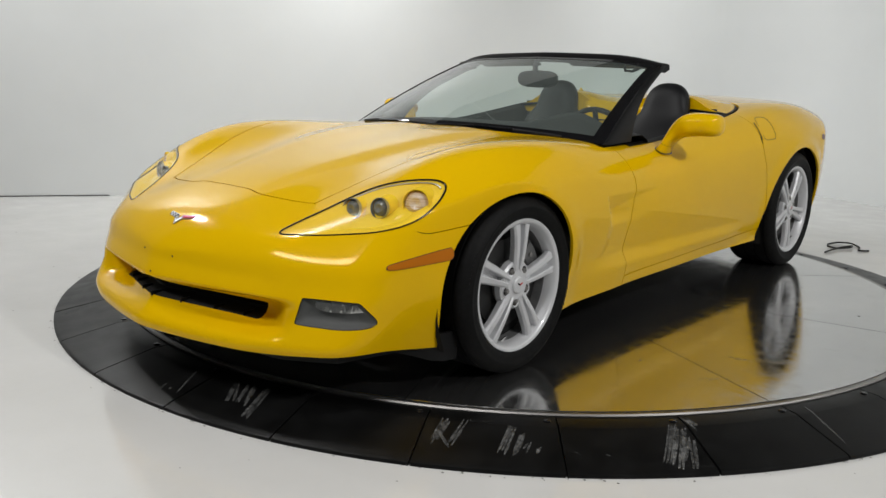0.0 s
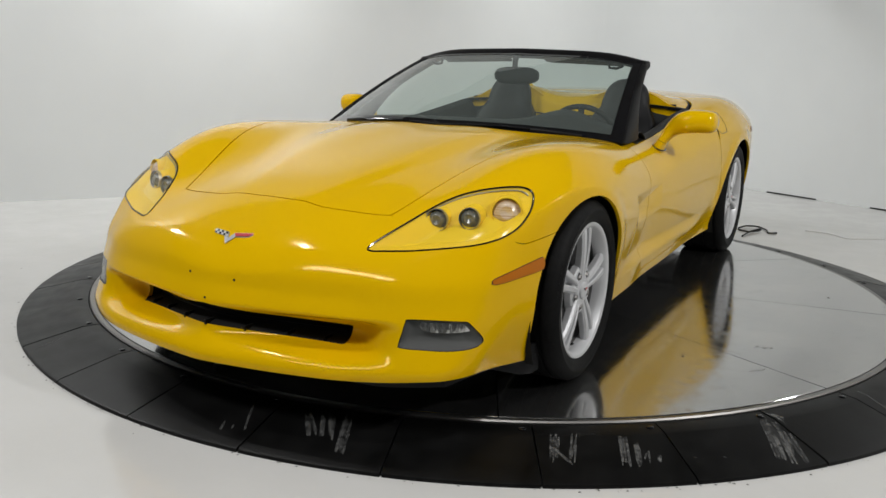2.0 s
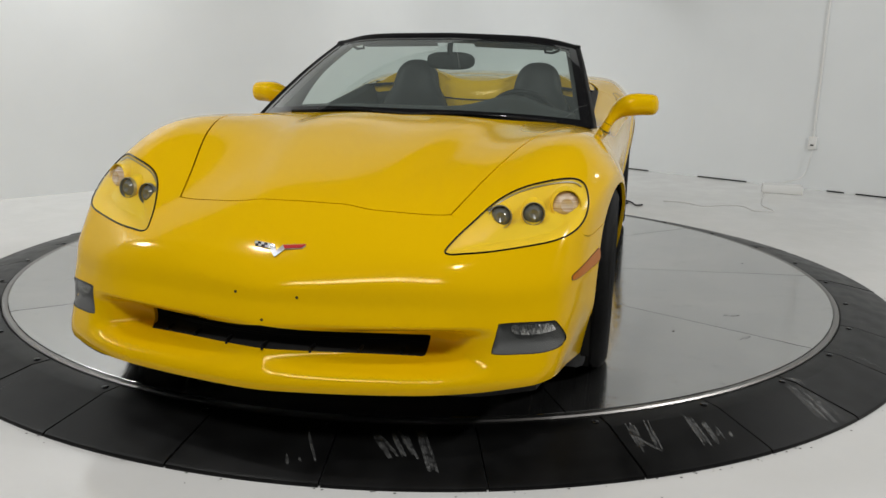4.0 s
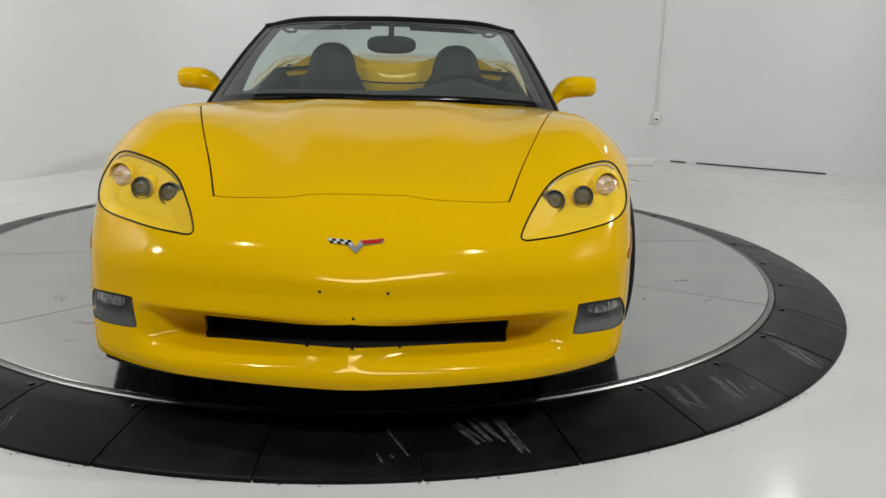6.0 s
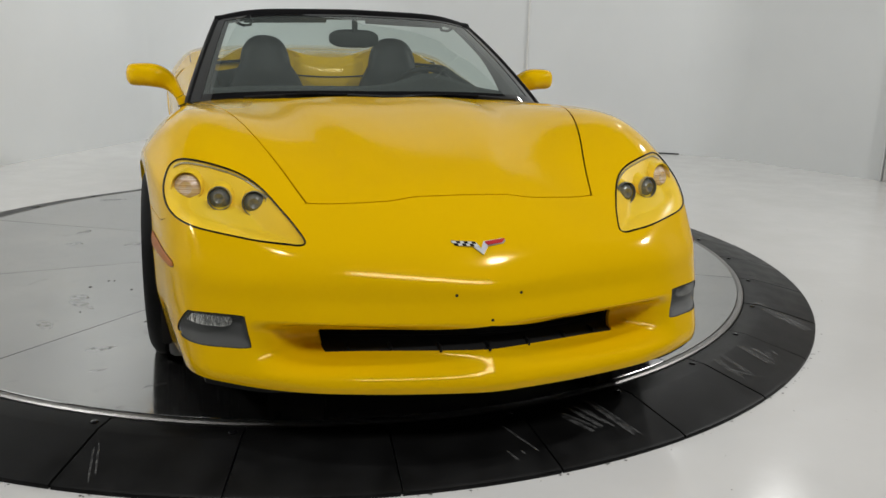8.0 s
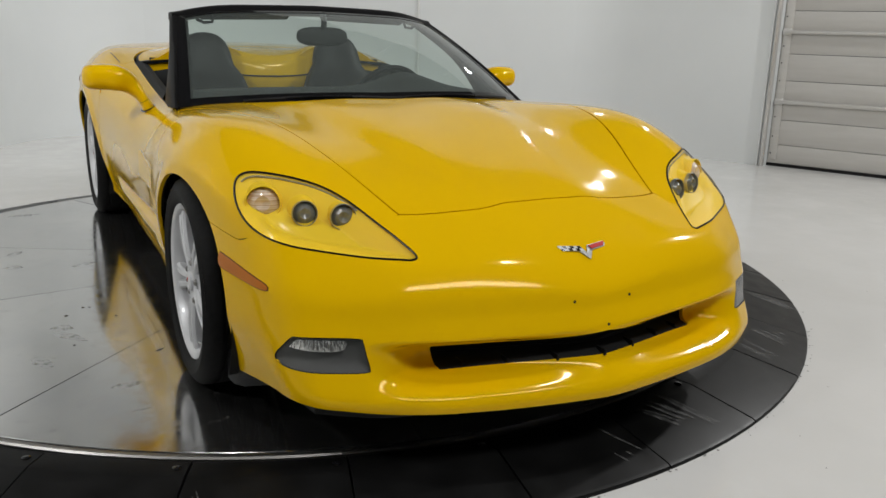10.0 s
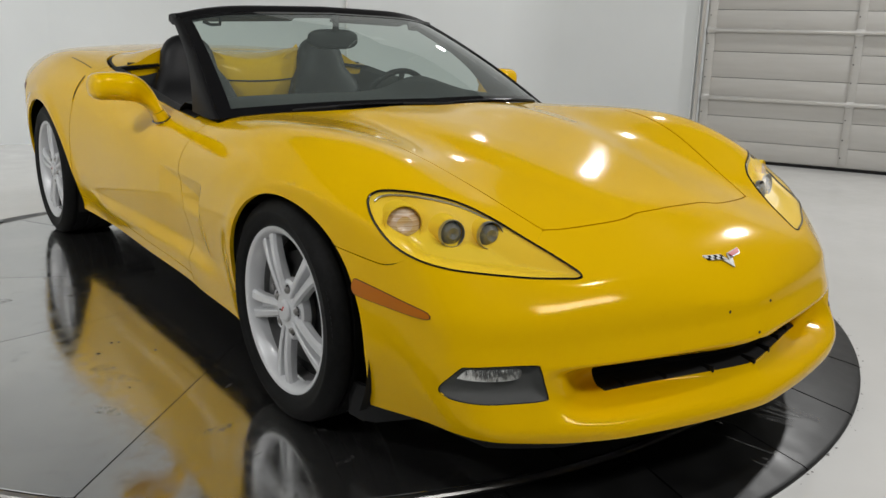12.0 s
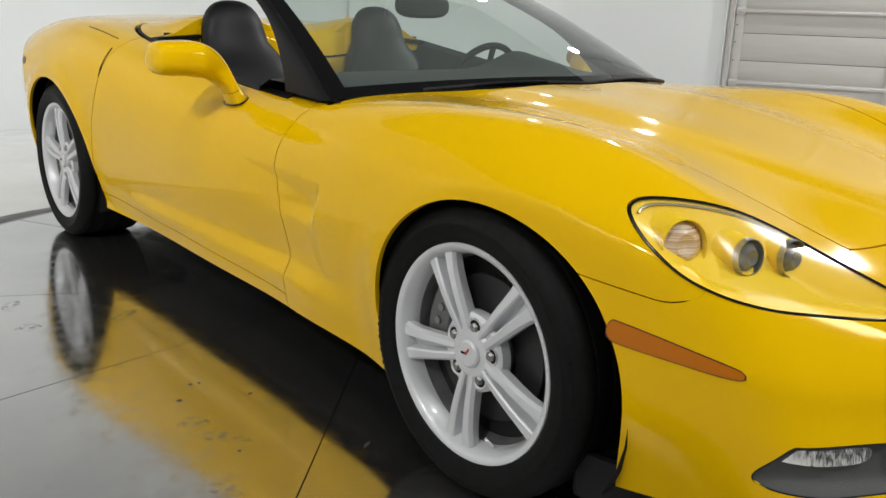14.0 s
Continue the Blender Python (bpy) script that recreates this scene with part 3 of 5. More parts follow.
part("socket_hole", box((0.03, 0.05, 0.012), (0, 0, 0), 0.002, m=Matrix.Translation((p.x, p.y, 0.415)) @ turn), BLACK, conduit)
q = spot + inn * 0.42 + back * 0.10
power = thing("power_box", "white plastic power box lying on the floor", "box")
part("case", box((0.34, 0.16, 0.075), (0, 0, 0.0375), 0.008, m=Matrix.Translation((q.x, q.y, 0)) @ turn @ Matrix.Rotation(radians(24), 4, "Z")), WHITEPLASTIC, power)
part("socket_plate", box((0.09, 0.012, 0.045), (0.10, -0.082, 0.036), 0.003, m=Matrix.Translation((q.x, q.y, 0)) @ turn @ Matrix.Rotation(radians(24), 4, "Z")), FOGGREY, power)
at_box = Matrix.Translation((q.x, q.y, 0)) @ turn @ Matrix.Rotation(radians(24), 4, "Z")
part("foot", box((0.33, 0.15, 0.008), (0, 0, 0.0035), 0.002, m=at_box), BLACK, power)
part("plug", box((0.05, 0.045, 0.035), (-0.10, -0.11, 0.02), 0.006, m=at_box), FOGGREY, power)
part("plug", box((0.045, 0.05, 0.03), (-0.16, -0.10, 0.018), 0.006, m=at_box), GALV, power)
rnd = random.Random(4)


def lead(name, pts, radius, mat, label):
    fine = []
    for (p, q), k in zip(zip(pts, pts[1:]), range(99)):
        for i in range(6):
            t = i / 6
            fine.append((p[0] + (q[0] - p[0]) * t + rnd.uniform(-0.004, 0.004), p[1] + (q[1] - p[1]) * t + rnd.uniform(-0.004, 0.004), radius + p[2] + (q[2] - p[2]) * t))
    fine.append((pts[-1][0], pts[-1][1], pts[-1][2] + radius))
    for _ in range(2):
        fine = [fine[0]] + [tuple(sum(c) / 3 for c in zip(*fine[i - 1:i + 2])) for i in range(1, len(fine) - 1)] + [fine[-1]]
    return tagged(part(name, tube(fine, radius, 6), mat), label, "cable")


lead("cable", [(q.x - 0.1, q.y + 0.1, 0.05), (p.x - 0.05, p.y - 0.05, 0.1), (p.x, p.y - 0.03, 0.38)], 0.004, WHITEPLASTIC, "white lead from the box up to the wall socket")
lead("cable", [(q.x - 0.14, q.y - 0.06, 0), (2.02, 4.62, 0), (1.98, 4.25, 0), (2.06, 3.98, 0), (1.88, 3.95, 0), (1.84, 4.16, 0), (1.72, 4.2, 0), (1.5, 4.02, 0), (1.38, 4.18, 0), (1.2, 4.2, 0)], 0.0022, GALV, "thin grey lead lying on the white floor")
lead("cable", [(1.03, 3.92, 0), (0.97, 3.87, 0), (0.95, 4.0, 0), (0.86, 4.1, 0.006), (0.78, 4.06, 0.008), (0.74, 3.96, 0), (0.77, 3.87, 0), (0.85, 3.84, 0), (0.92, 3.92, 0.008), (0.90, 3.98, 0.01), (0.85, 3.80, 0.008), (0.83, 3.62, 0)], 0.006, BLACK, "black cable looped on the floor by the turntable")

# ---------------------------------------------------------------- lamps out of view
for lx, ly, lz, size, watts, opening, spot in LAMPS:
    low_lamp = lz < HEIGHT
    k = size / 0.52
    lamp = thing("ceiling_lamp", "unseen round white lamp on a thin rod, placed for light and glints" if low_lamp else "round white lamp under the ceiling", "lamp", (lx, ly, HEIGHT), "ceiling lamps")
    d = lz - HEIGHT
    part("housing", lathe([(0.10, 0.001), (0.10, 0.05 * k), (0.04, 0.29 * k), (0.0, 0.31 * k), (0.0, 0.29 * k), (0.02, 0.28 * k), (0.03, 0.001)], 32, "z"), WHITEPLASTIC, lamp).matrix_basis = Matrix.Translation((0, 0, d - 0.14)) @ look((lx, ly, lz), (spot[0] + 0.001, spot[1], spot[2])).to_3x3().to_4x4()
    if low_lamp:
        part("rod", tube([(0, 0, d), (0, 0, 0)], 0.008, 8), GALV, lamp)

light_panel = thing("light_panel", "long white fill panel added under the ceiling, out of view", "lamp")
light_panel.matrix_world = PANEL
px_, py_ = PANEL_SIZE
part("diffuser", box((px_, py_, 0.02), (0, 0, 0.01), 0.004), WHITEPLASTIC, light_panel)
for k in (-1, 1):
    part("frame_bar", box((px_ + 0.12, 0.06, 0.08), (0, k * (py_ / 2 + 0.03), 0.02), 0.006), GALV, light_panel)
    part("frame_bar", box((0.06, py_, 0.08), (k * (px_ / 2 + 0.03), 0, 0.02), 0.006), GALV, light_panel)
for kx in (-1, 1):
    for ky in (-1, 1):
        q = Vector((kx * px_ * 0.4, ky * py_ * 0.4, 0.02))
        top = PANEL @ q
        part("hanger", tube([q, PANEL.inverted() @ Vector((top.x, top.y, HEIGHT))], 0.006, 6), GALV, light_panel)

# ---------------------------------------------------------------- turntable
table = thing("turntable", "round steel vehicle turntable with a black rubber ramp ring", "turntable", (*CENTRE, 0))
RP, RI, RO = 1.985, 2.012, 2.307
part("base", lathe([(0.002, 0.01), (0.002, RO - 0.008), (0.004, RO - 0.008), (0.040, RI + 0.05), (0.045, RI + 0.04), (0.045, 0.01)], 128, "z"), GAP, table)
part("rim", lathe([(0.03, RP + 0.003), (PLATE - 0.003, RP + 0.003), (PLATE - 0.001, RP + 0.006), (PLATE - 0.001, RI - 0.006), (PLATE - 0.006, RI - 0.001), (0.03, RI - 0.001)], 160, "z"), STEEL, table, "bright steel edge ring")


def wedge(a0, a1, rings, n):
    """Solid arc from closed (radius, height) rings."""
    return loft([[(r * math.cos(a), r * math.sin(a), z) for r, z in rings] for a in (a0 + (a1 - a0) * i / n for i in range(n + 1))])


half = radians(18) - 0.0012
sector = part("deck_plate", wedge(-half, half, [(0.10, PLATE - 0.02), (RP, PLATE - 0.02), (RP, PLATE - 0.0015), (RP - 0.002, PLATE), (0.10, PLATE)], 24), DECK, table, angle=20)
sector.rotation_euler = (0, 0, radians(-117))
for i in range(1, 10):
    o = sector.copy()
    scene.collection.objects.link(o)
    o.rotation_euler = (0, 0, radians(-117 + 36 * i))
part("hub_plate", lathe([(PLATE - 0.02, 0.001), (PLATE - 0.02, 0.099), (PLATE, 0.099), (PLATE, 0.001)], 40, "z"), DECK, table)

step_a = 2 * math.pi / 32
ha = step_a / 2 - 0.0014
ramp_rings = [(RI + 0.001, 0.004), (RI + 0.001, 0.058), (RI + 0.006, 0.062), (RI + 0.075, 0.0605), (RI + 0.083, 0.058), (RO - 0.012, 0.016), (RO - 0.002, 0.011), (RO, 0.007), (RO, 0.0)]
seg = part("ramp_segment", wedge(-ha, ha, ramp_rings, 8), MAT, table, angle=30)
bolt = lathe([(0.0, 0.0005), (0.0, 0.012), (0.003, 0.012), (0.005, 0.009), (0.005, 0.0005)], 12, "z")
bolt_ob = part("bolt", bolt, GLOSSBLACK, seg)
bolt_ob.location = ((RI + 0.04) * math.cos(ha * 0.86), (RI + 0.04) * math.sin(ha * 0.86), 0.0605)
START = radians(-71.4) + step_a / 2
seg.rotation_euler = (0, rnd.uniform(-0.0005, 0.0005), START)
for i in range(1, 32):
    o = copy_thing(seg, Matrix.Rotation(START + step_a * i, 4, "Z") @ Matrix.Rotation(rnd.uniform(-0.0006, 0.0006), 4, "Y"))


def ring_height(r):
    return 0.0615 if r < RI + 0.075 else 0.058 + (r - RI - 0.083) * (0.016 - 0.058) / (RO - 0.012 - RI - 0.083)


def streak(a0, r0, a1, r1, width, mat=SCUFF):
    """A thin scuff that follows the ramp."""
    bm, n = bmesh.new(), 6
    rows = []
    for i in range(n + 1):
        t = i / n
        a, r = radians(a0 + (a1 - a0) * t), r0 + (r1 - r0) * t
        w = width * (0.35 + 0.65 * math.sin(math.pi * (0.12 + 0.76 * t))) * rnd.uniform(0.8, 1.2)
        z = ring_height(r) + 0.0020
        rows.append([bm.verts.new((r * math.cos(a) - s * w * math.sin(a), r * math.sin(a) + s * w * math.cos(a), z)) for s in (-0.5, 0.5)])
    for p, q in zip(rows, rows[1:]):
        bm.faces.new((p[0], p[1], q[1], q[0]))
    return part("scuff", bm, mat, table, smooth=False)


def smear(a0, r0, a1, r1, width, n=4):
    """A rubbed patch: several thin scuffs side by side, ragged at both ends."""
    for k in range(n):
        off = math.degrees((k - (n - 1) / 2) * width / n / 2.15)
        streak(a0 + off + rnd.uniform(-0.05, 0.05), r0 + rnd.uniform(-0.012, 0.016), a1 + off + rnd.uniform(-0.05, 0.05), r1 + rnd.uniform(-0.030, 0.012), width / n * rnd.uniform(0.9, 1.5))


streak(-85.5, 2.05, -83.4, 2.225, 0.009)
streak(-84.6, 2.13, -83.5, 2.22, 0.006)
streak(-85.7, 2.205, -85.3, 2.248, 0.009)
streak(-84.7, 2.212, -84.5, 2.232, 0.009)
smear(-79.6, 2.075, -77.9, 2.185, 0.030, 4)
smear(-78.4, 2.068, -77.2, 2.180, 0.022, 3)
smear(-77.6, 2.060, -76.3, 2.195, 0.024, 3)
smear(-76.0, 2.055, -75.0, 2.240, 0.036, 5)
smear(-58.4, 2.085, -58.9, 2.216, 0.030, 4)
smear(-56.7, 2.090, -57.6, 2.228, 0.018, 3)
streak(-58.6, 2.16, -57.6, 2.225, 0.012)
smear(-52.8, 2.090, -53.6, 2.230, 0.028, 4)
smear(-51.9, 2.140, -52.5, 2.228, 0.022, 3)
smear(-51.4, 2.178, -51.8, 2.231, 0.012, 2)
smear(-50.6, 2.193, -50.8, 2.231, 0.014, 2)
for a, r in ((-56.4, 2.084), (-55.3, 2.082), (-54.7, 2.074), (-53.6, 2.066), (-48.0, 2.21), (-45.6, 2.22)):
    streak(a, r, a + 0.25, r + 0.006, 0.006)
smear(-38.9, 2.080, -41.2, 2.285, 0.026, 4)
smear(-38.3, 2.110, -40.5, 2.285, 0.034, 4)
smear(-38.2, 2.150, -39.5, 2.285, 0.026, 3)
smear(-37.3, 2.045, -36.9, 2.110, 0.022, 3)
streak(-39.9, 2.275, -37.9, 2.285, 0.010)
streak(-24.5, 2.05, -25.4, 2.25, 0.008)
smear(-115.4, 2.15, -113.9, 2.275, 0.010, 2)


def fleck(a, r, sx, sy, mat=DIRT, turn=0.0):
    bm = bmesh.new()
    n = 9
    ring = [bm.verts.new((sx * rnd.uniform(0.6, 1) * math.cos(t), sy * rnd.uniform(0.6, 1) * math.sin(t), 0)) for t in (2 * math.pi * i / n for i in range(n))]
    top = [bm.verts.new((v.co.x * 0.8, v.co.y * 0.8, 0.0012)) for v in ring]
    bm.faces.new(top)
    for i in range(n):
        bm.faces.new((ring[i], ring[(i + 1) % n], top[(i + 1) % n], top[i]))
    o = part("fleck", bm, mat, table, smooth=False)
    o.location = (r * math.cos(radians(a)), r * math.sin(radians(a)), PLATE + 0.0003)
    o.rotation_euler = (0, 0, turn)


fleck(-155.1, 1.216, 0.011, 0.009)
fleck(-157.3, 1.124, 0.008, 0.006)
fleck(-156.6, 1.105, 0.006, 0.005)
fleck(-148.0, 1.10, 0.008, 0.006)
fleck(-130.1, 1.312, 0.020, 0.006, DIRT, 0.5)
fleck(-123.7, 1.749, 0.035, 0.012, SMUDGE, 0.2)
fleck(-142.5, 1.388, 0.006, 0.005)
fleck(-34.0, 1.512, 0.006, 0.006)
fleck(16.3, 1.73, 0.008, 0.006)
for a, r, sx, sy, t in ((167.6, 0.995, 0.09, 0.03, 0.5), (130.3, 1.83, 0.10, 0.04, 0.1), (157.3, 1.354, 0.06, 0.03, 0.9), (168.0, 1.292, 0.05, 0.05, 0.3), (-146, 1.34, 0.03, 0.10, 0.6),
                        (-150, 1.30, 0.05, 0.05, 0.1), (-116, 1.80, 0.05, 0.015, 0.3), (-118, 1.62, 0.03, 0.03, 0.8), (-141, 1.55, 0.03, 0.08, 0.4), (-128, 1.6, 0.06, 0.03, 0.2), (-20, 1.6, 0.05, 0.02, 0.4), (-29, 1.75, 0.05, 0.012, 0.9)):
    fleck(a, r, sx, sy, SMUDGE, t)


# grit along the ramp's foot and a few specks on the floor, too small to tell apart
grit_rng = random.Random(11)
bm = bmesh.new()


def speck(x, y, size, z=0.0012):
    turn = grit_rng.uniform(0, 6.3)
    ring = [bm.verts.new((x + size * grit_rng.uniform(0.5, 1.0) * math.cos(turn + t) * grit_rng.uniform(0.5, 1.6), y + size * grit_rng.uniform(0.4, 1.0) * math.sin(turn + t), z)) for t in (2 * math.pi * i / 7 for i in range(7))]
    bm.faces.new(ring)


for i in range(420):
    a, r = grit_rng.uniform(0, 2 * math.pi), RO + abs(grit_rng.gauss(0, 0.010)) + 0.002
    speck(CENTRE[0] + r * math.cos(a), CENTRE[1] + r * math.sin(a), grit_rng.choice((0.0012, 0.002, 0.003, 0.005)))
for i in range(110):
    a, r = grit_rng.uniform(-2.9, 0.2), RO + grit_rng.uniform(0.03, 1.6)
    speck(CENTRE[0] + r * math.cos(a), CENTRE[1] + r * math.sin(a), grit_rng.choice((0.0015, 0.002, 0.003, 0.005)))
tagged(part("floor_grit", bm, SMUDGE_DARK, smooth=False), "scattered dark grit and specks on the white floor", "grit", kind="stuff")


# ---------------------------------------------------------------- car
car = thing("car", "bright yellow two-seat convertible sports car with its top down", "car", (0, 0, PLATE))

# one skin, shot outwards from a spine inside the body, then cut into panels
turns = np.concatenate([np.arange(0, 100, 0.5), np.arange(100, 180, 1.0)])
theta = np.radians(np.concatenate([turns, 180 + np.arange(0, 80, 1.0), np.arange(260, 360, 0.5)]))
N = len(theta)
stations = [(-0.30, phi) for phi in np.radians(np.linspace(-89.9, -0.6, 130))]
stations += [(y, 0.0) for y in np.concatenate([np.arange(-0.30, 0.52, 0.016), np.arange(0.52, 1.06, 0.009), np.arange(1.06, 2.901, 0.016)])]
stations += [(2.90, phi) for phi in np.radians(np.linspace(1.5, 89.5, 60))]
sy = np.array([s[0] for s in stations])[:, None]
sp = np.array([s[1] for s in stations])[:, None]
dx, dz, dy = np.sin(theta) * np.cos(sp), np.cos(theta) * np.cos(sp), np.sin(sp) + 0 * theta
px, py, pz = skin_from(0.0, (sy + 0 * theta).ravel(), 0.42, dx.ravel(), dy.ravel(), dz.ravel())
SV = np.stack([px, py + scoop(px, py, pz), pz], 1)
M = len(stations)
ii, jj = np.meshgrid(np.arange(M - 1), np.arange(N), indexing="ij")
q0, q1, q2, q3 = ii * N + jj, ii * N + (jj + 1) % N, (ii + 1) * N + (jj + 1) % N, (ii + 1) * N + jj
SF = np.concatenate([np.stack([q0, q1, q2], -1).reshape(-1, 3), np.stack([q0, q2, q3], -1).reshape(-1, 3)])
cross = np.cross(SV[SF[:, 1]] - SV[SF[:, 0]], SV[SF[:, 2]] - SV[SF[:, 0]])
flip = (cross * normals_of(SV[SF].mean(1))).sum(1) < 0
SF[flip] = SF[flip][:, ::-1]

HOOD_SIDE = Curve([-0.64, -0.562, -0.386, -0.263, -0.18, 0.066, 0.40, 0.70, 0.90], [0.415, 0.439, 0.492, 0.533, 0.560, 0.630, 0.710, 0.768, 0.80])
HOOD_FRONT = Curve([0.0, 0.10, 0.145, 0.19, 0.30, 0.44, 0.60], [-0.610, -0.611, -0.611, -0.617, -0.602, -0.562, -0.50])
HOOD_REAR = Curve([0.0, 0.2, 0.30, 0.40, 0.55, 0.70, 0.80], [0.455, 0.465, 0.475, 0.525, 0.60, 0.665, 0.70])
SPLIT = Curve([0.44, 0.52, 0.6, 0.7, 0.80, 0.86, 0.95], [-0.562, -0.600, -0.570, -0.53, -0.490, -0.48, -0.47])
COCKPIT = Curve([0.60, 0.72, 0.95, 1.2, 1.6, 2.1, 2.3], [0.78, 0.765, 0.735, 0.715, 0.702, 0.692, 0.69])
DOOR_FRONT = Curve([0.15, 0.21, 0.36, 0.43, 0.60, 0.70, 0.77, 0.85], [0.836, 0.832, 0.808, 0.806, 0.828, 0.805, 0.775, 0.74])
DOOR_REAR = Curve([0.15, 0.25, 0.585, 0.72, 0.76, 0.84, 0.92], [2.31, 2.300, 2.225, 2.165, 2.158, 2.150, 2.11])
DOOR_FOOT = Curve([0.7, 0.83, 1.2, 1.6, 2.25, 2.4], [0.208, 0.212, 0.222, 0.232, 0.254, 0.26])
HEADLAMP = spun([(0.461, 0.5395), (0.482, 0.568), (0.507, 0.594), (0.560, 0.645), (0.615, 0.677), (0.680, 0.697), (0.740, 0.706), (0.783, 0.703), (0.811, 0.683), (0.826, 0.640), (0.820, 0.600), (0.795, 0.574),
                 (0.750, 0.558), (0.690, 0.548), (0.590, 0.537), (0.510, 0.532), (0.474, 0.531)], 90)
FOG = spun([(0.632, 0.357), (0.700, 0.355), (0.756, 0.351), (0.774, 0.344), (0.795, 0.305), (0.799, 0.280), (0.788, 0.268), (0.755, 0.266), (0.690, 0.269), (0.622, 0.275), (0.612, 0.282), (0.619, 0.316), (0.625, 0.349)], 60)
MOUTH = np.array([(-0.434, 0.302), (-0.2, 0.325), (0, 0.343), (0.2, 0.325), (0.434, 0.302), (0.425, 0.249), (0.2, 0.262), (0, 0.2735), (-0.2, 0.262), (-0.425, 0.249)])
MARKER = spun([(-0.341, 0.478), (-0.347, 0.494), (-0.364, 0.4955), (-0.460, 0.482), (-0.555, 0.464), (-0.578, 0.455), (-0.566, 0.446), (-0.460, 0.452), (-0.366, 0.458), (-0.347, 0.464)], 60)
MARKER_SEAL = spun([(-0.339, 0.4775), (-0.3455, 0.496), (-0.364, 0.4975), (-0.460, 0.484), (-0.556, 0.466), (-0.580, 0.455), (-0.567, 0.444), (-0.460, 0.450), (-0.365, 0.456), (-0.343, 0.462)], 60)
U_X = Curve(range(10), [0.640, 0.690, 0.698, 0.688, 0.664, 0.625, 0.560, 0.44, 0.24, 0.0])
U_Y = Curve(range(10), [2.060, 2.075, 2.120, 2.20, 2.285, 2.360, 2.425, 2.485, 2.53, 2.545])
u_line = [(float(U_X(t)), float(U_Y(t))) for t in np.linspace(0, 9, 37)]
DECK_TRIM = np.array(u_line + [(-x, y) for x, y in reversed(u_line[:-1])])
G = 0.0023


def low(*values):
    return np.minimum.reduce(values)


def arch(v, grow=0.0):
    """More than zero outside both wheel openings."""
    x, y, z = np.abs(v[:, 0]), v[:, 1], v[:, 2]
    out = np.full(len(v), 9.0)
    for yc, zc, fore, aft, up in ((-0.015, 0.32, 0.372, 0.320, 0.335), (2.685, 0.335, 0.392, 0.375, 0.365)):
        fore, aft, up = fore + grow, aft + grow, up + grow
        a = np.where(y < yc, fore - 0.022 * step(z, 0.34, 0.14) * (yc < 1), aft - 0.05 * step(z, 0.36, 0.12) * (yc < 1))
        e = np.hypot((y - yc) / a, np.maximum(z - zc, 0) / up) - 1
        out = np.minimum(out, e * 0.35)
    return np.where(x > 0.5, out, 9.0)


def hood_value(v):
    x, y, z = np.abs(v[:, 0]), v[:, 1], v[:, 2]
    return low(HOOD_SIDE(y) - x, y - HOOD_FRONT(x), HOOD_REAR(x) - y, z - 0.5, 0.78 - y)


def open_value(v):
    """Cowl and cockpit: more than zero where the skin is left out."""
    x, y, z = np.abs(v[:, 0]), v[:, 1], v[:, 2]
    w = np.where(y < 0.72, HOOD_SIDE(y), COCKPIT(y))
    return low(w - x, y - HOOD_REAR(x), 2.066 - y, z - 0.5)


def trim_value(v):
    return np.where(v[:, 2] > 0.6, outline_value(DECK_TRIM, v[:, 0], v[:, 1]), -9.0)


def lamp_value(v, shape, y_max):
    return np.where(v[:, 1] < y_max, outline_value(shape, np.abs(v[:, 0]), v[:, 2]), -9.0)


def panel(name, side, label, *cuts):
    v, f = SV, SF
    if side:
        v, f = clip(v, f, v[:, 0] * side - 0.15)
    for c in cuts:
        v, f = clip(v, f, c(v))
    return skin_part(name, v, f, PAINT, car, label)


not_arch = lambda v: arch(v)
not_lamp = lambda v: -lamp_value(v, HEADLAMP, -0.15) - G
split_y = lambda v: np.where(np.abs(v[:, 0]) < 0.44, HOOD_FRONT(np.abs(v[:, 0])), SPLIT(np.abs(v[:, 0])))
def nose_side(v):
    """More than zero on the bumper cover: ahead of the split, and below the joint that runs from headlamp to wheel."""
    x, y, z = np.abs(v[:, 0]), v[:, 1], v[:, 2]
    return np.maximum(split_y(v) - y, np.where(x > 0.6, low(0.548 + 0.10 * (y + 0.43) + 5.0 * np.clip(-0.415 - y, 0, 0.1)**2 - z, -0.08 - y), -9.0))


def joint(v):
    x = np.abs(v[:, 0])
    return 0.0001 + 0.0012 * ((x < 0.445) | ((x > 0.72) & (v[:, 1] > -0.47)))


above_sill = lambda v: v[:, 2] - SILL(v[:, 1])

panel("hood", 0, "yellow hood with a raised middle", lambda v: hood_value(v) - 0.0034)
panel("front_bumper_cover", 0, "yellow nose with a wide black mouth", above_sill, lambda v: nose_side(v) - joint(v), not_arch, not_lamp,
      lambda v: -lamp_value(v, FOG, -0.3), lambda v: np.where(v[:, 1] < -0.5, -outline_value(MOUTH, v[:, 0], v[:, 2]), 9.0))
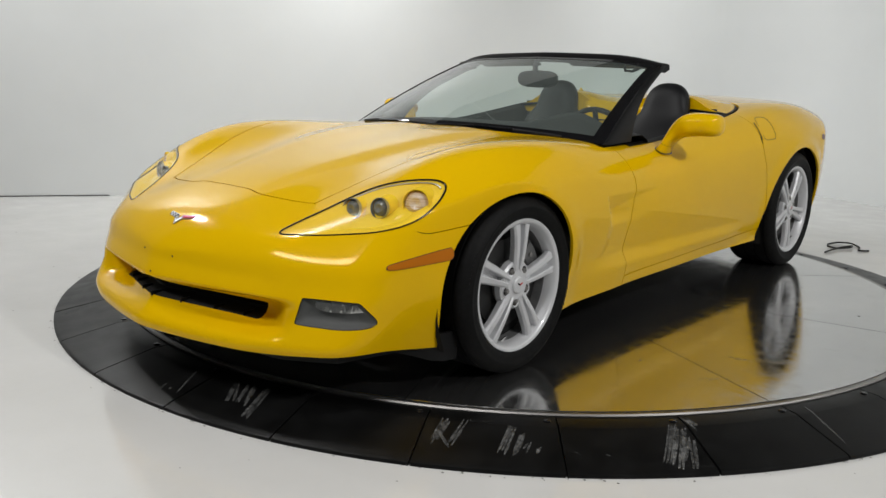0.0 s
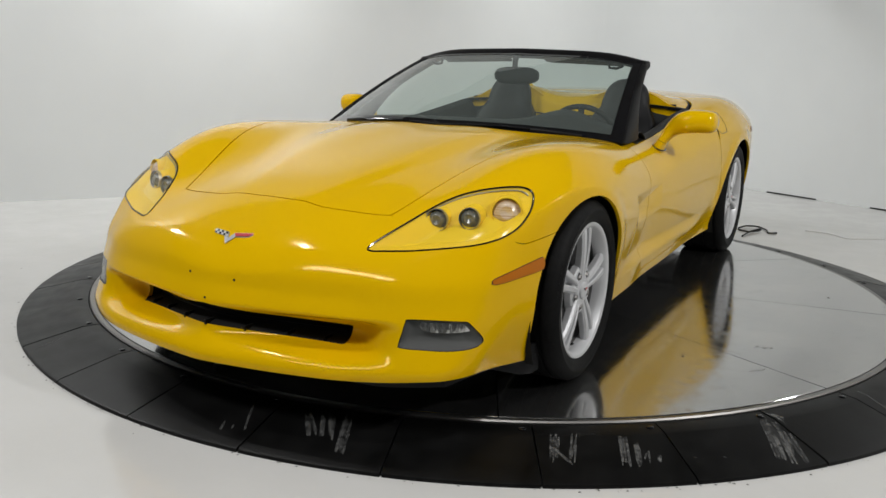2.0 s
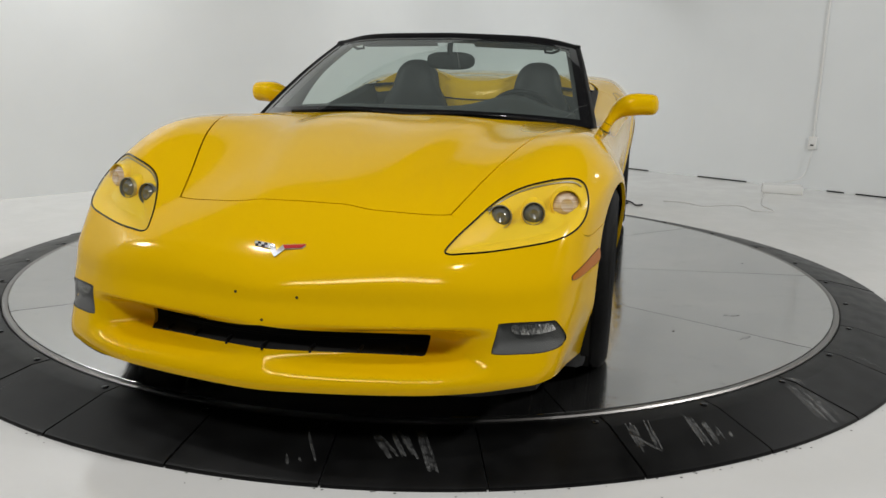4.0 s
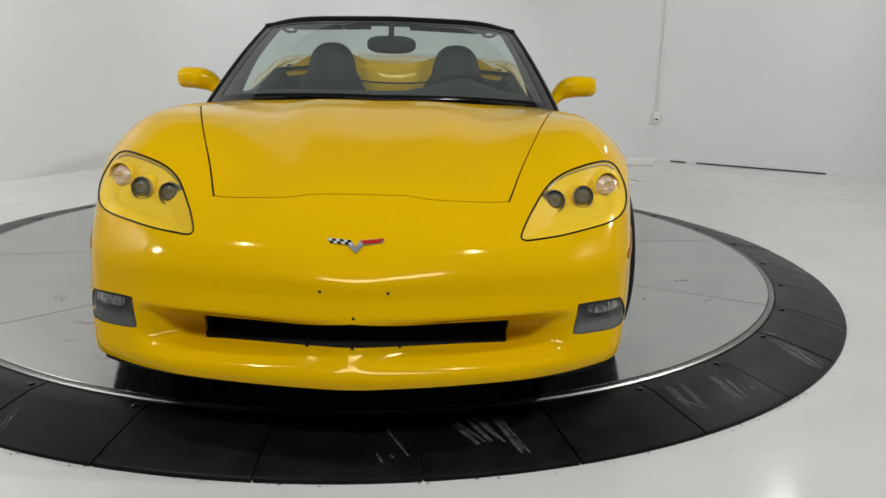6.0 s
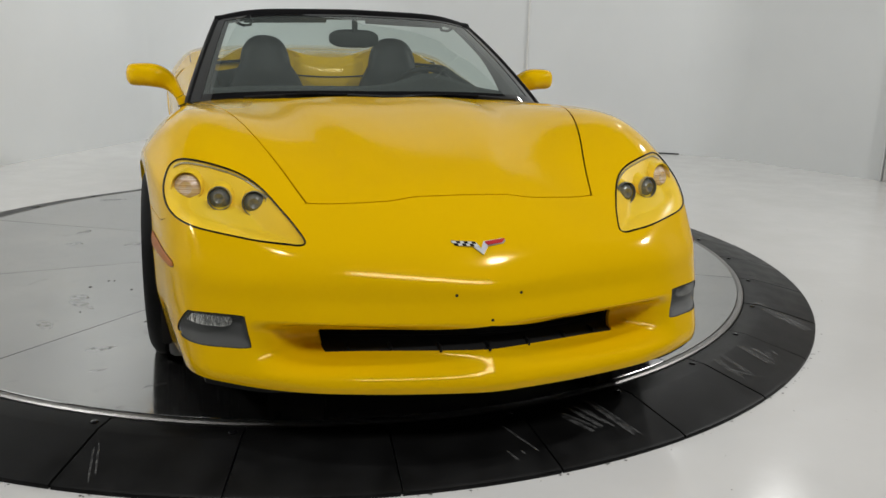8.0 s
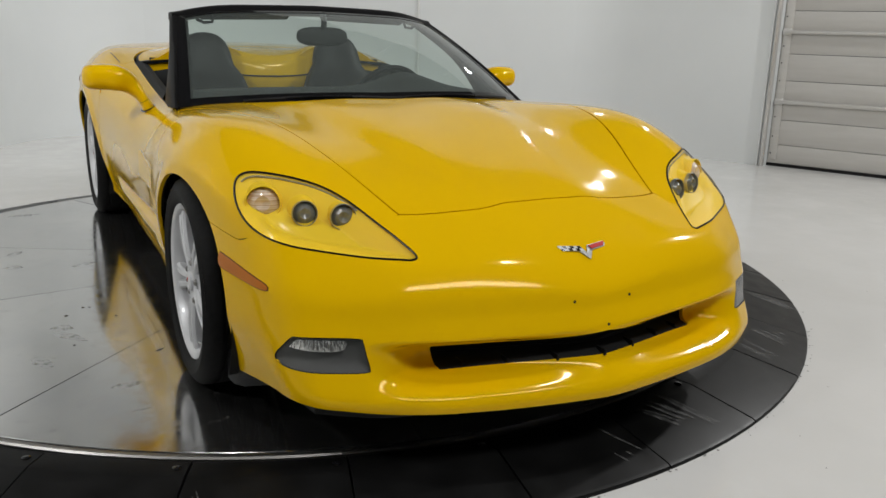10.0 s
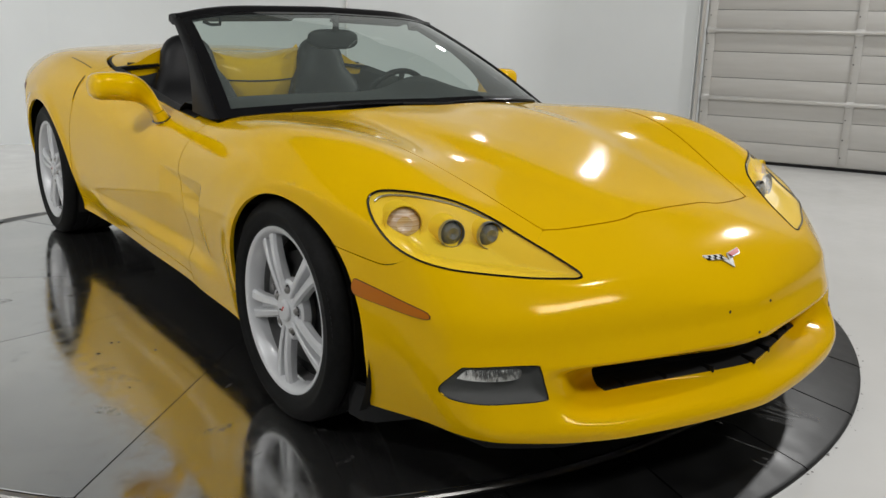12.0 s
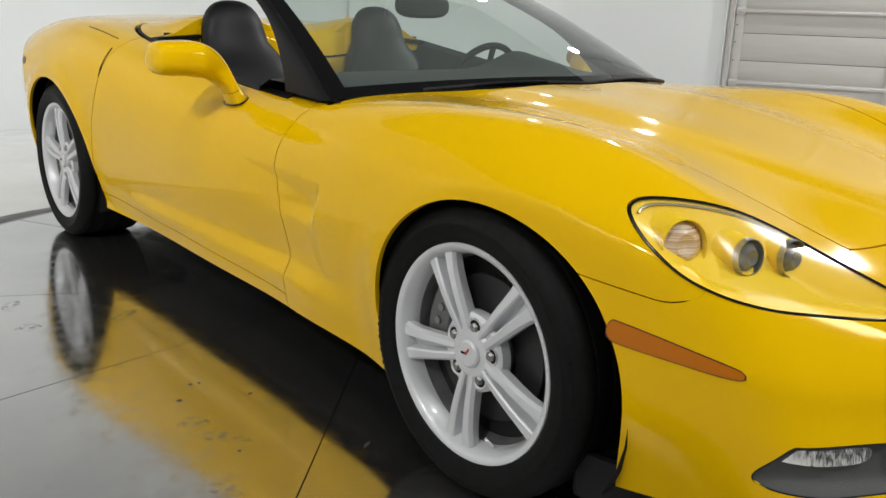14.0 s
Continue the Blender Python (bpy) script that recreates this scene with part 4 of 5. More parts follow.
for s in (1, -1):
    panel("front_fender", s, "", above_sill, lambda v: -nose_side(v) - joint(v), lambda v: DOOR_FRONT(v[:, 2]) - v[:, 1] - G, not_arch, not_lamp,
          lambda v: -hood_value(v) - G, lambda v: -open_value(v))
    panel("door", s, "", lambda v: v[:, 1] - DOOR_FRONT(v[:, 2]) - G, lambda v: DOOR_REAR(v[:, 2]) - v[:, 1] - G, lambda v: v[:, 2] - DOOR_FOOT(v[:, 1]) - G,
          lambda v: -open_value(v), lambda v: -trim_value(v) - 0.012)
    panel("rocker_panel", s, "", above_sill, lambda v: v[:, 1] - DOOR_FRONT(v[:, 2]) - G * (v[:, 1] < 1.5), lambda v: 2.4 - v[:, 1],
          lambda v: DOOR_FOOT(v[:, 1]) - v[:, 2] - G, not_arch)
panel("rear_body", 0, "yellow rear body with broad haunches", above_sill, lambda v: v[:, 1] - np.where(v[:, 2] > DOOR_FOOT(v[:, 1]), DOOR_REAR(v[:, 2]) + G, 2.4), not_arch,
      lambda v: -open_value(v), lambda v: -trim_value(v) - 0.012)

# what lies behind the joints
v, f = clip(SV, SF, arch(SV, 0.022))
v, f = clip(v, f, v[:, 2] - SILL(v[:, 1]) - 0.006)
for c in (open_value, trim_value, lambda v: lamp_value(v, HEADLAMP, -0.15) + 0.004, lambda v: lamp_value(v, FOG, -0.3) + 0.004,
          lambda v: np.where(v[:, 1] < -0.5, outline_value(MOUTH, v[:, 0], v[:, 2]), -9.0) + 0.004):
    v, f = clip(v, f, -c(v) - 0.004)
skin_part("inner_body", v, f, GAP, car, "dark inner shell behind the panel joints", flange=0.004, lift=-0.020)

# tonneau panel with two fairings behind the seats, and the black strip round it
v, f = clip(SV, SF, trim_value(SV))
def fairing(v):
    x, y = np.abs(v[:, 0]), v[:, 1]
    hump = np.exp(-((x - 0.375) / 0.20)**4) * step(y, 2.50, 2.10)
    valley = np.exp(-(x / 0.14)**2) * step(y, 2.36, 2.05)
    return 0.070 * hump - 0.030 * valley
tv, tf = clip(v, f, trim_value(v) - 0.012)
bump_v = tv + np.stack([0 * tv[:, 0], 0 * tv[:, 0], fairing(tv)], 1)
slope = np.stack([(fairing(tv + [[0.004, 0, 0]]) - fairing(tv - [[0.004, 0, 0]])) / 0.008, (fairing(tv + [[0, 0.004, 0]]) - fairing(tv - [[0, 0.004, 0]])) / 0.008, 0 * tv[:, 0]], 1)
nn = normals_of(tv) - slope
skin_part("tonneau_cover", bump_v, tf, PAINT, car, "yellow tonneau cover with two fairings", normals=nn / np.linalg.norm(nn, axis=1, keepdims=True), flange=0.10)
band, bf = clip(v, f, 0.011 - np.abs(trim_value(v) - 0.001))
band, bf = clip(band, bf, np.maximum(band[:, 1] - 2.085, np.abs(band[:, 0]) - 0.60))
skin_part("deck_seal", band, bf, BLACK, car, "black rubber strip round the tonneau cover", lift=-0.001)
for s in (1, -1):
    band_v, band_f = clip(SV, SF, 0.014 - np.abs(open_value(SV) + 0.006))
    band_v, band_f = clip(band_v, band_f, band_v[:, 0] * s - 0.3)
    band_v, band_f = clip(band_v, band_f, band_v[:, 1] - 0.95)
    skin_part("door_seal", band_v, band_f, BLACK, car, "black seal along the door top", lift=0.003)

# waterfall between the seats
rings = []
for z, y in ((0.925, 2.085), (0.905, 2.06), (0.89, 2.045), (0.86, 2.035), (0.80, 2.02), (0.70, 2.005), (0.55, 1.98), (0.42, 1.94)):
    rings.append([(x, y + 0.05 * abs(x / 0.24)**3, z + 0.05 * (x / 0.24)**2 * (z > 0.84)) for x in np.linspace(-0.30, 0.30, 19)])
fall = part("rear_bulkhead", loft(rings, closed=False), PAINT, car, "yellow painted bulkhead between the seats")
part("seam", tube([(x, 2.021 + 0.05 * abs(x / 0.24)**3, 0.818 + 0.012 * (x / 0.24)**2) for x in np.linspace(-0.235, 0.235, 15)], 0.004, 6), GAP, fall)
part("emblem", box((0.16, 0.004, 0.03), (0.0, 2.008, 0.70), 0.001), CHROME, fall)
for s in (1, -1):
    part("tonneau_face", loft([[(s * x, 2.070 - 0.006 * i, 0.955 - 0.045 * i - 0.02 * (abs(x - 0.345) > 0.13)) for x in np.linspace(0.20, 0.50, 9)] for i in range(5)], closed=False), PAINT, car)
    part("tonneau_side", loft([[(s * x, 2.085 - 0.01 * i, 0.93 - 0.12 * i - 0.02 * (abs(x - 0.345) > 0.13)) for x in np.linspace(0.22, 0.64, 9)] for i in range(5)], closed=False), SOFTBLACK, car)


# lamps in the nose
def sunk(name, shape, y_max, side, mat, depth, slope, label="", parent=car, shrink=0.0):
    v, f = clip(SV, SF, SV[:, 0] * side - 0.15)
    v, f = clip(v, f, -0.1 - v[:, 1])
    for _ in range(2):
        near = lamp_value(v, shape, y_max)
    v, f = clip(v, f, near - shrink)
    d = np.minimum(depth, 0.003 + slope * np.maximum(lamp_value(v, shape, y_max), 0))
    p = v - normals_of(v) * d[:, None]
    tri = np.cross(p[f[:, 1]] - p[f[:, 0]], p[f[:, 2]] - p[f[:, 0]])
    vn = np.zeros_like(p)
    for k in range(3):
        np.add.at(vn, f[:, k], tri)
    vn /= np.maximum(np.linalg.norm(vn, axis=1, keepdims=True), 1e-12)
    return skin_part(name, p, f, mat, parent, label, flange=0.004, normals=vn)


def skin_at(x, z, push=0.0):
    """A place on the nose, from its breadth and height."""
    lo, hi = -1.1, -0.2
    for _ in range(30):
        mid = (lo + hi) / 2
        if body(np.array([x]), np.array([mid]), np.array([z]))[0] < 0:
            hi = mid
        else:
            lo = mid
    p = np.array([[x, hi, z]])
    return (p + push * normals_of(p))[0]


def round_lamp(parent, name, at, aim, radius, length, mat, ring_mat, label):
    m = look(at, Vector(at) + Vector(aim))
    one = lathe([(0.0, 0.0005), (-0.006, radius * 0.45), (0.004, radius * 0.80), (0.012, radius * 0.97), (length, radius * 0.97), (length, 0.0005)], 32, "z")
    bmesh.ops.transform(one, matrix=m, verts=one.verts)
    o = part(name, one, mat, parent, label)
    two = lathe([(0.002, radius), (-0.003, radius * 1.01), (-0.003, radius * 1.06), (0.003, radius * 1.09), (0.009, radius * 1.09), (0.009, radius)], 32, "z")
    bmesh.ops.transform(two, matrix=m, verts=two.verts)
    part("bezel", two, ring_mat, o)
    three = lathe([(0.009, radius * 1.00), (0.009, radius * 1.085), (0.030, radius * 1.16), (0.055, radius * 1.45), (0.060, radius * 1.00)], 32, "z")
    bmesh.ops.transform(three, matrix=m, verts=three.verts)
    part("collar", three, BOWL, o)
    return o


def edge_line(name, shape, side, radius, push, mat, parent, y_hint=-0.15):
    pts = []
    for u, z in list(shape) + [shape[0]]:
        pts.append(skin_at(u * side, z, push))
    return part(name, tube([tuple(p) for p in pts], radius, 6), mat, parent, "black gasket")


for s in (1, -1):
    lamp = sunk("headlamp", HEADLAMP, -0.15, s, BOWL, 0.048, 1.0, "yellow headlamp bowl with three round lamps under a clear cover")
    edge_line("gasket", HEADLAMP, s, 0.0029, -0.0005, GLOSSBLACK, lamp)
    mid = HEADLAMP.mean(0)
    rim_line = [tuple(skin_at((mid[0] + (u - mid[0]) * 0.972) * s, mid[1] + (w - mid[1]) * 0.945, -0.006)) for u, w in HEADLAMP[14:42]]
    part("inner_trim", tube(rim_line, 0.0026, 6), SATIN, lamp, "thin grey strip inside the lamp's upper edge")
    v, f = clip(SV, SF, SV[:, 0] * s - 0.15)
    v, f = clip(v, f, lamp_value(v, HEADLAMP, -0.15) - 0.001)
    cover = skin_part("lens_cover", v, f, CLEAR, lamp, "clear plastic lens cover", flange=0.0005, lift=-0.0005)
    cover.visible_shadow = False
    round_lamp(lamp, "projector_lamp", (s * 0.580, -0.524, 0.606), (s * 0.18, -1, 0.10), 0.0325, 0.06, LAMPGLASS, SATIN, "dark glass projector lamp in a bright ring")
    round_lamp(lamp, "projector_lamp", (s * 0.674, -0.490, 0.616), (s * 0.22, -1, 0.10), 0.0315, 0.06, LAMPGLASS, SATIN, "dark glass projector lamp in a bright ring")
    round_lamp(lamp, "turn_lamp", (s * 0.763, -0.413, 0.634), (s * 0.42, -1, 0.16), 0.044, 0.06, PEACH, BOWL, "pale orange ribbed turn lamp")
    fog = sunk("fog_lamp", FOG, -0.3, s, FOGGREY, 0.022, 0.9, "dark grey fog lamp recess with a bright lamp")
    glow = spun([(0.668, 0.351), (0.730, 0.350), (0.775, 0.340), (0.787, 0.320), (0.745, 0.317), (0.690, 0.320), (0.666, 0.330)], 40)
    v, f = clip(SV, SF, SV[:, 0] * s - 0.15)
    v, f = clip(v, f, lamp_value(v, glow, -0.3))
    skin_part("reflector", v, f, SILVER, fog, "bright fluted reflector", flange=0.01, lift=-0.010)
    edge_line("gasket", FOG, s, 0.0022, -0.002, BLACK, fog)
    v, f = clip(SV, SF, SV[:, 0] * s - 0.15)
    v, f = clip(v, f, lamp_value(v, FOG, -0.3) - 0.002)
    skin_part("lens_cover", v, f, CLEAR, fog, "clear lens", flange=0.0005, lift=-0.003).visible_shadow = False
    v, f = clip(SV, SF, SV[:, 0] * s - 0.5)
    v, f = clip(v, f, outline_value(MARKER, v[:, 1], v[:, 2]))
    marker = skin_part("side_marker", v, f, AMBER, car, "long amber side marker lens", flange=0.004, lift=0.0025)
    v, f = clip(SV, SF, SV[:, 0] * s - 0.5)
    v, f = clip(v, f, outline_value(MARKER_SEAL, v[:, 1], v[:, 2]))
    skin_part("seal", v, f, SEAL, marker, "dark line round the lens", flange=0.003, lift=0.0010)
    tail = np.array([(3.075 + 0.035 * math.cos(t), 0.748 + 0.018 * math.sin(t)) for t in np.linspace(0, 2 * math.pi, 24, endpoint=False)])
    v, f = clip(SV, SF, SV[:, 0] * s - 0.5)
    v, f = clip(v, f, outline_value(tail, v[:, 1], v[:, 2]))
    skin_part("side_marker", v, f, REDLENS, car, "small dark red rear side marker", flange=0.004, lift=0.002)
    slot = spun([(2.172, 0.838), (2.186, 0.842), (2.186, 0.80), (2.164, 0.735), (2.153, 0.732), (2.161, 0.78)], 36)
    v, f = clip(SV, SF, SV[:, 0] * s - 0.5)
    v, f = clip(v, f, outline_value(slot, v[:, 1], v[:, 2]))
    pull = skin_part("door_pull", v, f, GAP, car, "yellow door pull in a dark recess", flange=0.006, lift=0.0015)
    v, f = clip(SV, SF, SV[:, 0] * s - 0.5)
    v, f = clip(v, f, outline_value(slot + [0.007, 0.0], v[:, 1], v[:, 2]))
    skin_part("flap", v, f, PAINT, pull, flange=0.004, lift=0.0040)

# mouth, with its ribs
v, f = clip(SV, SF, -0.5 - SV[:, 1])
v, f = clip(v, f, outline_value(MOUTH, v[:, 0], v[:, 2]) + 0.003)
d = np.minimum(0.075, 0.004 + 5 * np.maximum(outline_value(MOUTH, v[:, 0], v[:, 2]), 0))
grille = skin_part("grille", v + np.stack([0 * d, d, 0 * d], 1), f, GAP, car, "black mouth with thin upright ribs", flange=0.004)
for x in (-0.36, -0.25, -0.125, 0.0, 0.125, 0.25, 0.36):
    y = skin_at(x, 0.262)[1] if abs(x) > 0.3 else skin_at(x, 0.275)[1]
    part("rib", box((0.007, 0.040, 0.016), (x, y + 0.012, 0.278 - 0.062 * abs(x)), 0.0015), BLACK, grille)
for z in (0.298, 0.322):
    part("bar", tube([(x, skin_at(x, 0.285)[1] + 0.045, z - 0.07 * abs(x)) for x in np.linspace(-0.40, 0.40, 25)], 0.004, 6), BLACK, grille)

# black skirt under the nose
rings = []
for t in np.linspace(-1, 1, 61):
    a = abs(t)
    x = t * 0.865 if a < 0.80 else math.copysign(0.692 + 0.150 * math.sin((a - 0.8) / 0.2 * math.pi / 2), t)
    y = skin_at(min(abs(x), 0.80), 0.19)[1] + 0.10 - 0.07 * step(np.array(a), 0.35, 0.7) if a < 0.85 else None
    if y is None:
        y = skin_at(0.80, 0.19)[1] + 0.03 + (a - 0.85) / 0.15 * 0.24
    foot = 0.158 - 0.056 * float(step(np.array(a), 0.84, 0.97))
    rings.append([(x, y, 0.20), (x, y - 0.004, foot), (x * 0.985, y + 0.012, foot), (x * 0.985, y + 0.014, 0.20)])
part("air_dam", loft(rings), BLACK, car, "black plastic air dam under the nose")

# nose emblem: crossed flags as plain shapes
emblem = thing("nose_badge", "", "")
for key in list(emblem.keys()):
    del emblem[key]
emblem.parent = car
bm_at = skin_at(0.0, 0.528, 0.002)
nrm = Vector(normals_of(np.array([skin_at(0.0, 0.528)]))[0])
upv = (Vector((0, 0, 1)) - nrm * nrm.z).normalized()
EM = Matrix((Vector((1, 0, 0)), upv, nrm)).transposed().to_4x4()
EM.translation = bm_at


def slab(points, h, z0=0.0):
    bm = bmesh.new()
    lowr = [bm.verts.new(EM @ Vector((x, y, z0 - 0.006 * (x / 0.08)**2))) for x, y in points]
    top = [bm.verts.new(EM @ Vector((x, y, z0 + h - 0.006 * (x / 0.08)**2))) for x, y in points]
    bm.faces.new(lowr)
    bm.faces.new(top)
    for i in range(len(points)):
        j = (i + 1) % len(points)
        bm.faces.new((lowr[i], lowr[j], top[j], top[i]))
    return bm


part("emblem_frame", slab([(-0.086, 0.026), (-0.012, 0.012), (0.0, -0.012), (0.012, 0.012), (0.088, 0.028), (0.070, 0.006), (0.022, -0.004), (0.002, -0.034), (-0.022, -0.004), (-0.066, 0.004)], 0.003), SATIN, emblem, "silver frame")
for i in range(6):
    for j in range(2):
        x0, y0 = -0.076 + 0.0105 * i, 0.0215 - 0.0017 * i - 0.0085 * j - 0.001
        part("check", slab([(x0 + 0.004 * j, y0), (x0 + 0.0105 + 0.004 * j, y0 - 0.0017), (x0 + 0.0125 + 0.004 * j, y0 - 0.0095), (x0 + 0.002 + 0.004 * j, y0 - 0.008)], 0.0012, 0.003), GLOSSBLACK if (i + j) % 2 else WHITEPAINT, emblem)
part("flag", slab([(0.014, 0.010), (0.078, 0.0235), (0.066, 0.008), (0.022, -0.001)], 0.0015, 0.003), RED, emblem, "small red flag")
for x, z in ((-0.088, 0.420), (0.092, 0.418), (0.003, 0.357)):
    p = skin_at(x, z, 0.0)
    hole = lathe([(-0.001, 0.0003), (-0.001, 0.0042), (0.0005, 0.0042), (0.0005, 0.0003)], 12, "y")
    part("screw_hole", hole, GAP, car).location = tuple(p)

# fuel flap outline on the haunch
flap = [(2.20, 0.765), (2.215, 0.858), (2.30, 0.872), (2.335, 0.850), (2.325, 0.775), (2.30, 0.760)]
pts = []
for y, z in list(spun(flap, 40)) + [spun(flap, 40)[0]]:
    qx, qy, qz = skin_from(0.0, np.array([y]), 0.42, *(np.array([c]) for c in (math.sin(1.1), 0.0, math.cos(1.1))))
    lo, hi = 0.5, 1.0
    for _ in range(30):
        mid = (lo + hi) / 2
        lo, hi = (mid, hi) if body(np.array([mid]), np.array([y]), np.array([z]))[0] < 0 else (lo, mid)
    pts.append((lo, y, z))
part("fuel_flap_joint", tube(pts, 0.0016, 5), GAP, car, "thin dark joint round the fuel flap")

for s in (-1,):
    line = []
    for t in np.linspace(0, 1, 10):
        x, y = 0.770 + 0.008 * t, 2.215 + 0.30 * t
        lo, hi = 0.6, 1.2
        for _ in range(30):
            mid = (lo + hi) / 2
            lo, hi = (mid, hi) if body(np.array([x]), np.array([y]), np.array([mid]))[0] < 0 else (lo, mid)
        line.append((s * x, y, lo))
    part("deck_joint", tube(line, 0.0018, 5), GAP, car, "short dark joint on the rear haunch")

# ---------------------------------------------------------------- windshield
WB = Curve([0.0, 0.3, 0.55, 0.70, 0.765], [0.47, 0.50, 0.575, 0.665, 0.725])
WBZ = Curve([0.0, 0.3, 0.55, 0.70, 0.765], [0.815, 0.815, 0.803, 0.788, 0.778])
WT = Curve([0.0, 0.3, 0.5, 0.62], [1.325, 1.345, 1.385, 1.43])
WTZ = Curve([0.0, 0.3, 0.5, 0.62], [1.166, 1.160, 1.146, 1.122])


def screen(u, w, push=0.0):
    """u from -1 to 1 across, w from 0 at the foot to 1 at the header."""
    a, s = abs(u), math.copysign(1, u)
    xb, xt = 0.765 * a, 0.62 * a
    p = Vector((s * xb, float(WB(xb)), float(WBZ(xb)))) * (1 - w) + Vector((s * xt, float(WT(xt)), float(WTZ(xt)))) * w
    bulge = 0.030 * 4 * w * (1 - w) * (1 - 0.4 * a)
    return p + Vector((0, -0.45, 0.9)) * (bulge + push)


def sheet(u0, u1, w0, w1, nu, nw, push=0.0, thick=0.005):
    top = [[screen(u0 + (u1 - u0) * i / nu, w0 + (w1 - w0) * j / nw, push) for i in range(nu + 1)] for j in range(nw + 1)]
    under = [[p - Vector((0, -0.45, 0.9)) * thick for p in row] for row in top]
    return loft([r + list(reversed(q)) for r, q in zip(top, under)])


pane = part("windshield", loft([[screen(-1 + 2 * i / 40, j / 16) for i in range(41)] for j in range(17)], closed=False), GLASS, car, "raked windshield in a black frame")
pane.visible_shadow = False
part("edge_band", sheet(-1, 1, 0.0, 0.062, 40, 3, 0.002), FRIT, pane, "black band along the glass foot")
part("edge_band", sheet(-1, 1, 0.925, 1.0, 40, 3, 0.002), FRIT, pane, "black band along the glass top")
for s in (1, -1):
    part("edge_band", sheet(s * 0.940, s * 1.0, 0.0, 1.0, 3, 20, 0.0025), FRIT, pane, "black band along the glass side")
    rings = []
    for j in range(15):
        w = -0.03 + 1.03 * j / 14
        p = screen(s, max(w, 0.0)) + Vector((0, -0.03, -0.012)) * max(-w, 0) * 10
        wide = 0.066 - 0.012 * w
        deep = 0.040 + 0.17 * max(1 - w / 0.60, 0)**1.5
        out = Vector((s * 0.95, 0.25, 0.18)).normalized()
        back = Vector((s * -0.09, 0.99, 0.03 - 0.03 * w)).normalized()
        rings.append([p + out * 0.006 + Vector((0, -0.004, 0.006)), p + out * 0.020 + back * 0.012, p + out * 0.022 + back * deep, p - out * 0.004 + back * (deep + 0.020), p - out * wide * 0.9 + back * (deep + 0.050), p - out * wide + back * 0.01])
    part("pillar", loft(rings), BLACK, pane, "black windshield pillar", angle=50)
header = []
for i in range(41):
    u = -1.03 + 2.06 * i / 40
    p = screen(max(-1, min(1, u)), 1.0) + Vector(((u - max(-1, min(1, u))) * 0.62, 0, 0))
    k = 1 - 0.25 * abs(u)**6
    header.append([p + Vector((0, -0.030, -0.008)), p + Vector((0, -0.012, 0.010 * k)), p + Vector((0, 0.030, 0.016 * k)), p + Vector((0, 0.062, 0.006)), p + Vector((0, 0.066, -0.018)), p + Vector((0, 0.02, -0.034)), p + Vector((0, -0.01, -0.026))])
part("header_rail", loft(header), BLACK, pane, "black windshield header", angle=60)
for s in (1, -1):
    visor = part("sun_visor", loft([[(s * (0.10 + 0.40 * i / 8), 1.36 + 0.015 * i / 8 + dy_, 1.140 - 0.012 * i / 8 + dz_) for dy_, dz_ in ((0, 0), (0.05, 0.006), (0.10, -0.015), (0.10, -0.024), (0.05, -0.008), (0, -0.01))] for i in range(9)]), SOFTBLACK, car, "dark sun visor folded up")
    part("latch", tube([(s * 0.47, 1.36, 1.125), (s * 0.475, 1.355, 1.095), (s * 0.51, 1.36, 1.092), (s * 0.54, 1.375, 1.105)], 0.007, 8), BLACK, visor)

mirror = part("rear_view_mirror", loft([[(0.012 + 0.122 * cx_, 1.27 + dy_, 1.043 + 0.044 * sz_ * (1 - 0.25 * abs(cx_)**3)) for cx_, sz_ in ((math.copysign(abs(math.cos(t))**0.45, math.cos(t)) * k_, math.copysign(abs(math.sin(t))**0.6, math.sin(t)) * k_) for t in (2 * math.pi * i / 32 for i in range(32)))]
                                         for dy_, k_ in ((-0.022, 0.35), (-0.018, 0.75), (-0.005, 0.98), (0.015, 1.0), (0.022, 0.96))]), SOFTBLACK, car, "dark oval rear-view mirror")
part("stalk", tube([(0.012, 1.255, 1.075), (0.012, 1.25, 1.11), (0.012, 1.27, 1.145)], 0.014, 10), SOFTBLACK, mirror)

# cowl and wipers
rings = []
for j in range(6):
    w = j / 5
    rings.append([(x, float(HOOD_REAR(abs(x))) - 0.01 + w * (float(WB(min(abs(x), 0.765))) + 0.10 - float(HOOD_REAR(abs(x)))), float(top_height(np.array([abs(x)]), np.array([float(HOOD_REAR(abs(x)))]))[0]) - 0.030 - 0.022 * math.sin(math.pi * w) - 0.012 * w) for x in np.linspace(-0.77, 0.77, 45)])
part("cowl", loft(rings, closed=False), BLACK, car, "black plastic cowl under the windshield")
for x0, x1 in ((-0.55, 0.05), (0.02, 0.62)):
    pts = []
    for i in range(13):
        t = i / 12
        u = (x0 + (x1 - x0) * t) / 0.765
        pts.append(tuple(screen(u, 0.012 + 0.012 * math.sin(math.pi * t), 0.005)))
    arm = part("wiper", tube(pts, 0.0042, 6, flat=1.6), BLACK, car, "black wiper resting at the glass foot")
    part("arm", tube([pts[1], tuple(Vector(pts[5]) + Vector((0, -0.008, 0.003))), tuple(Vector(pts[8]) + Vector((0, -0.004, 0.002)))], 0.0045, 6), GLOSSBLACK, arm)

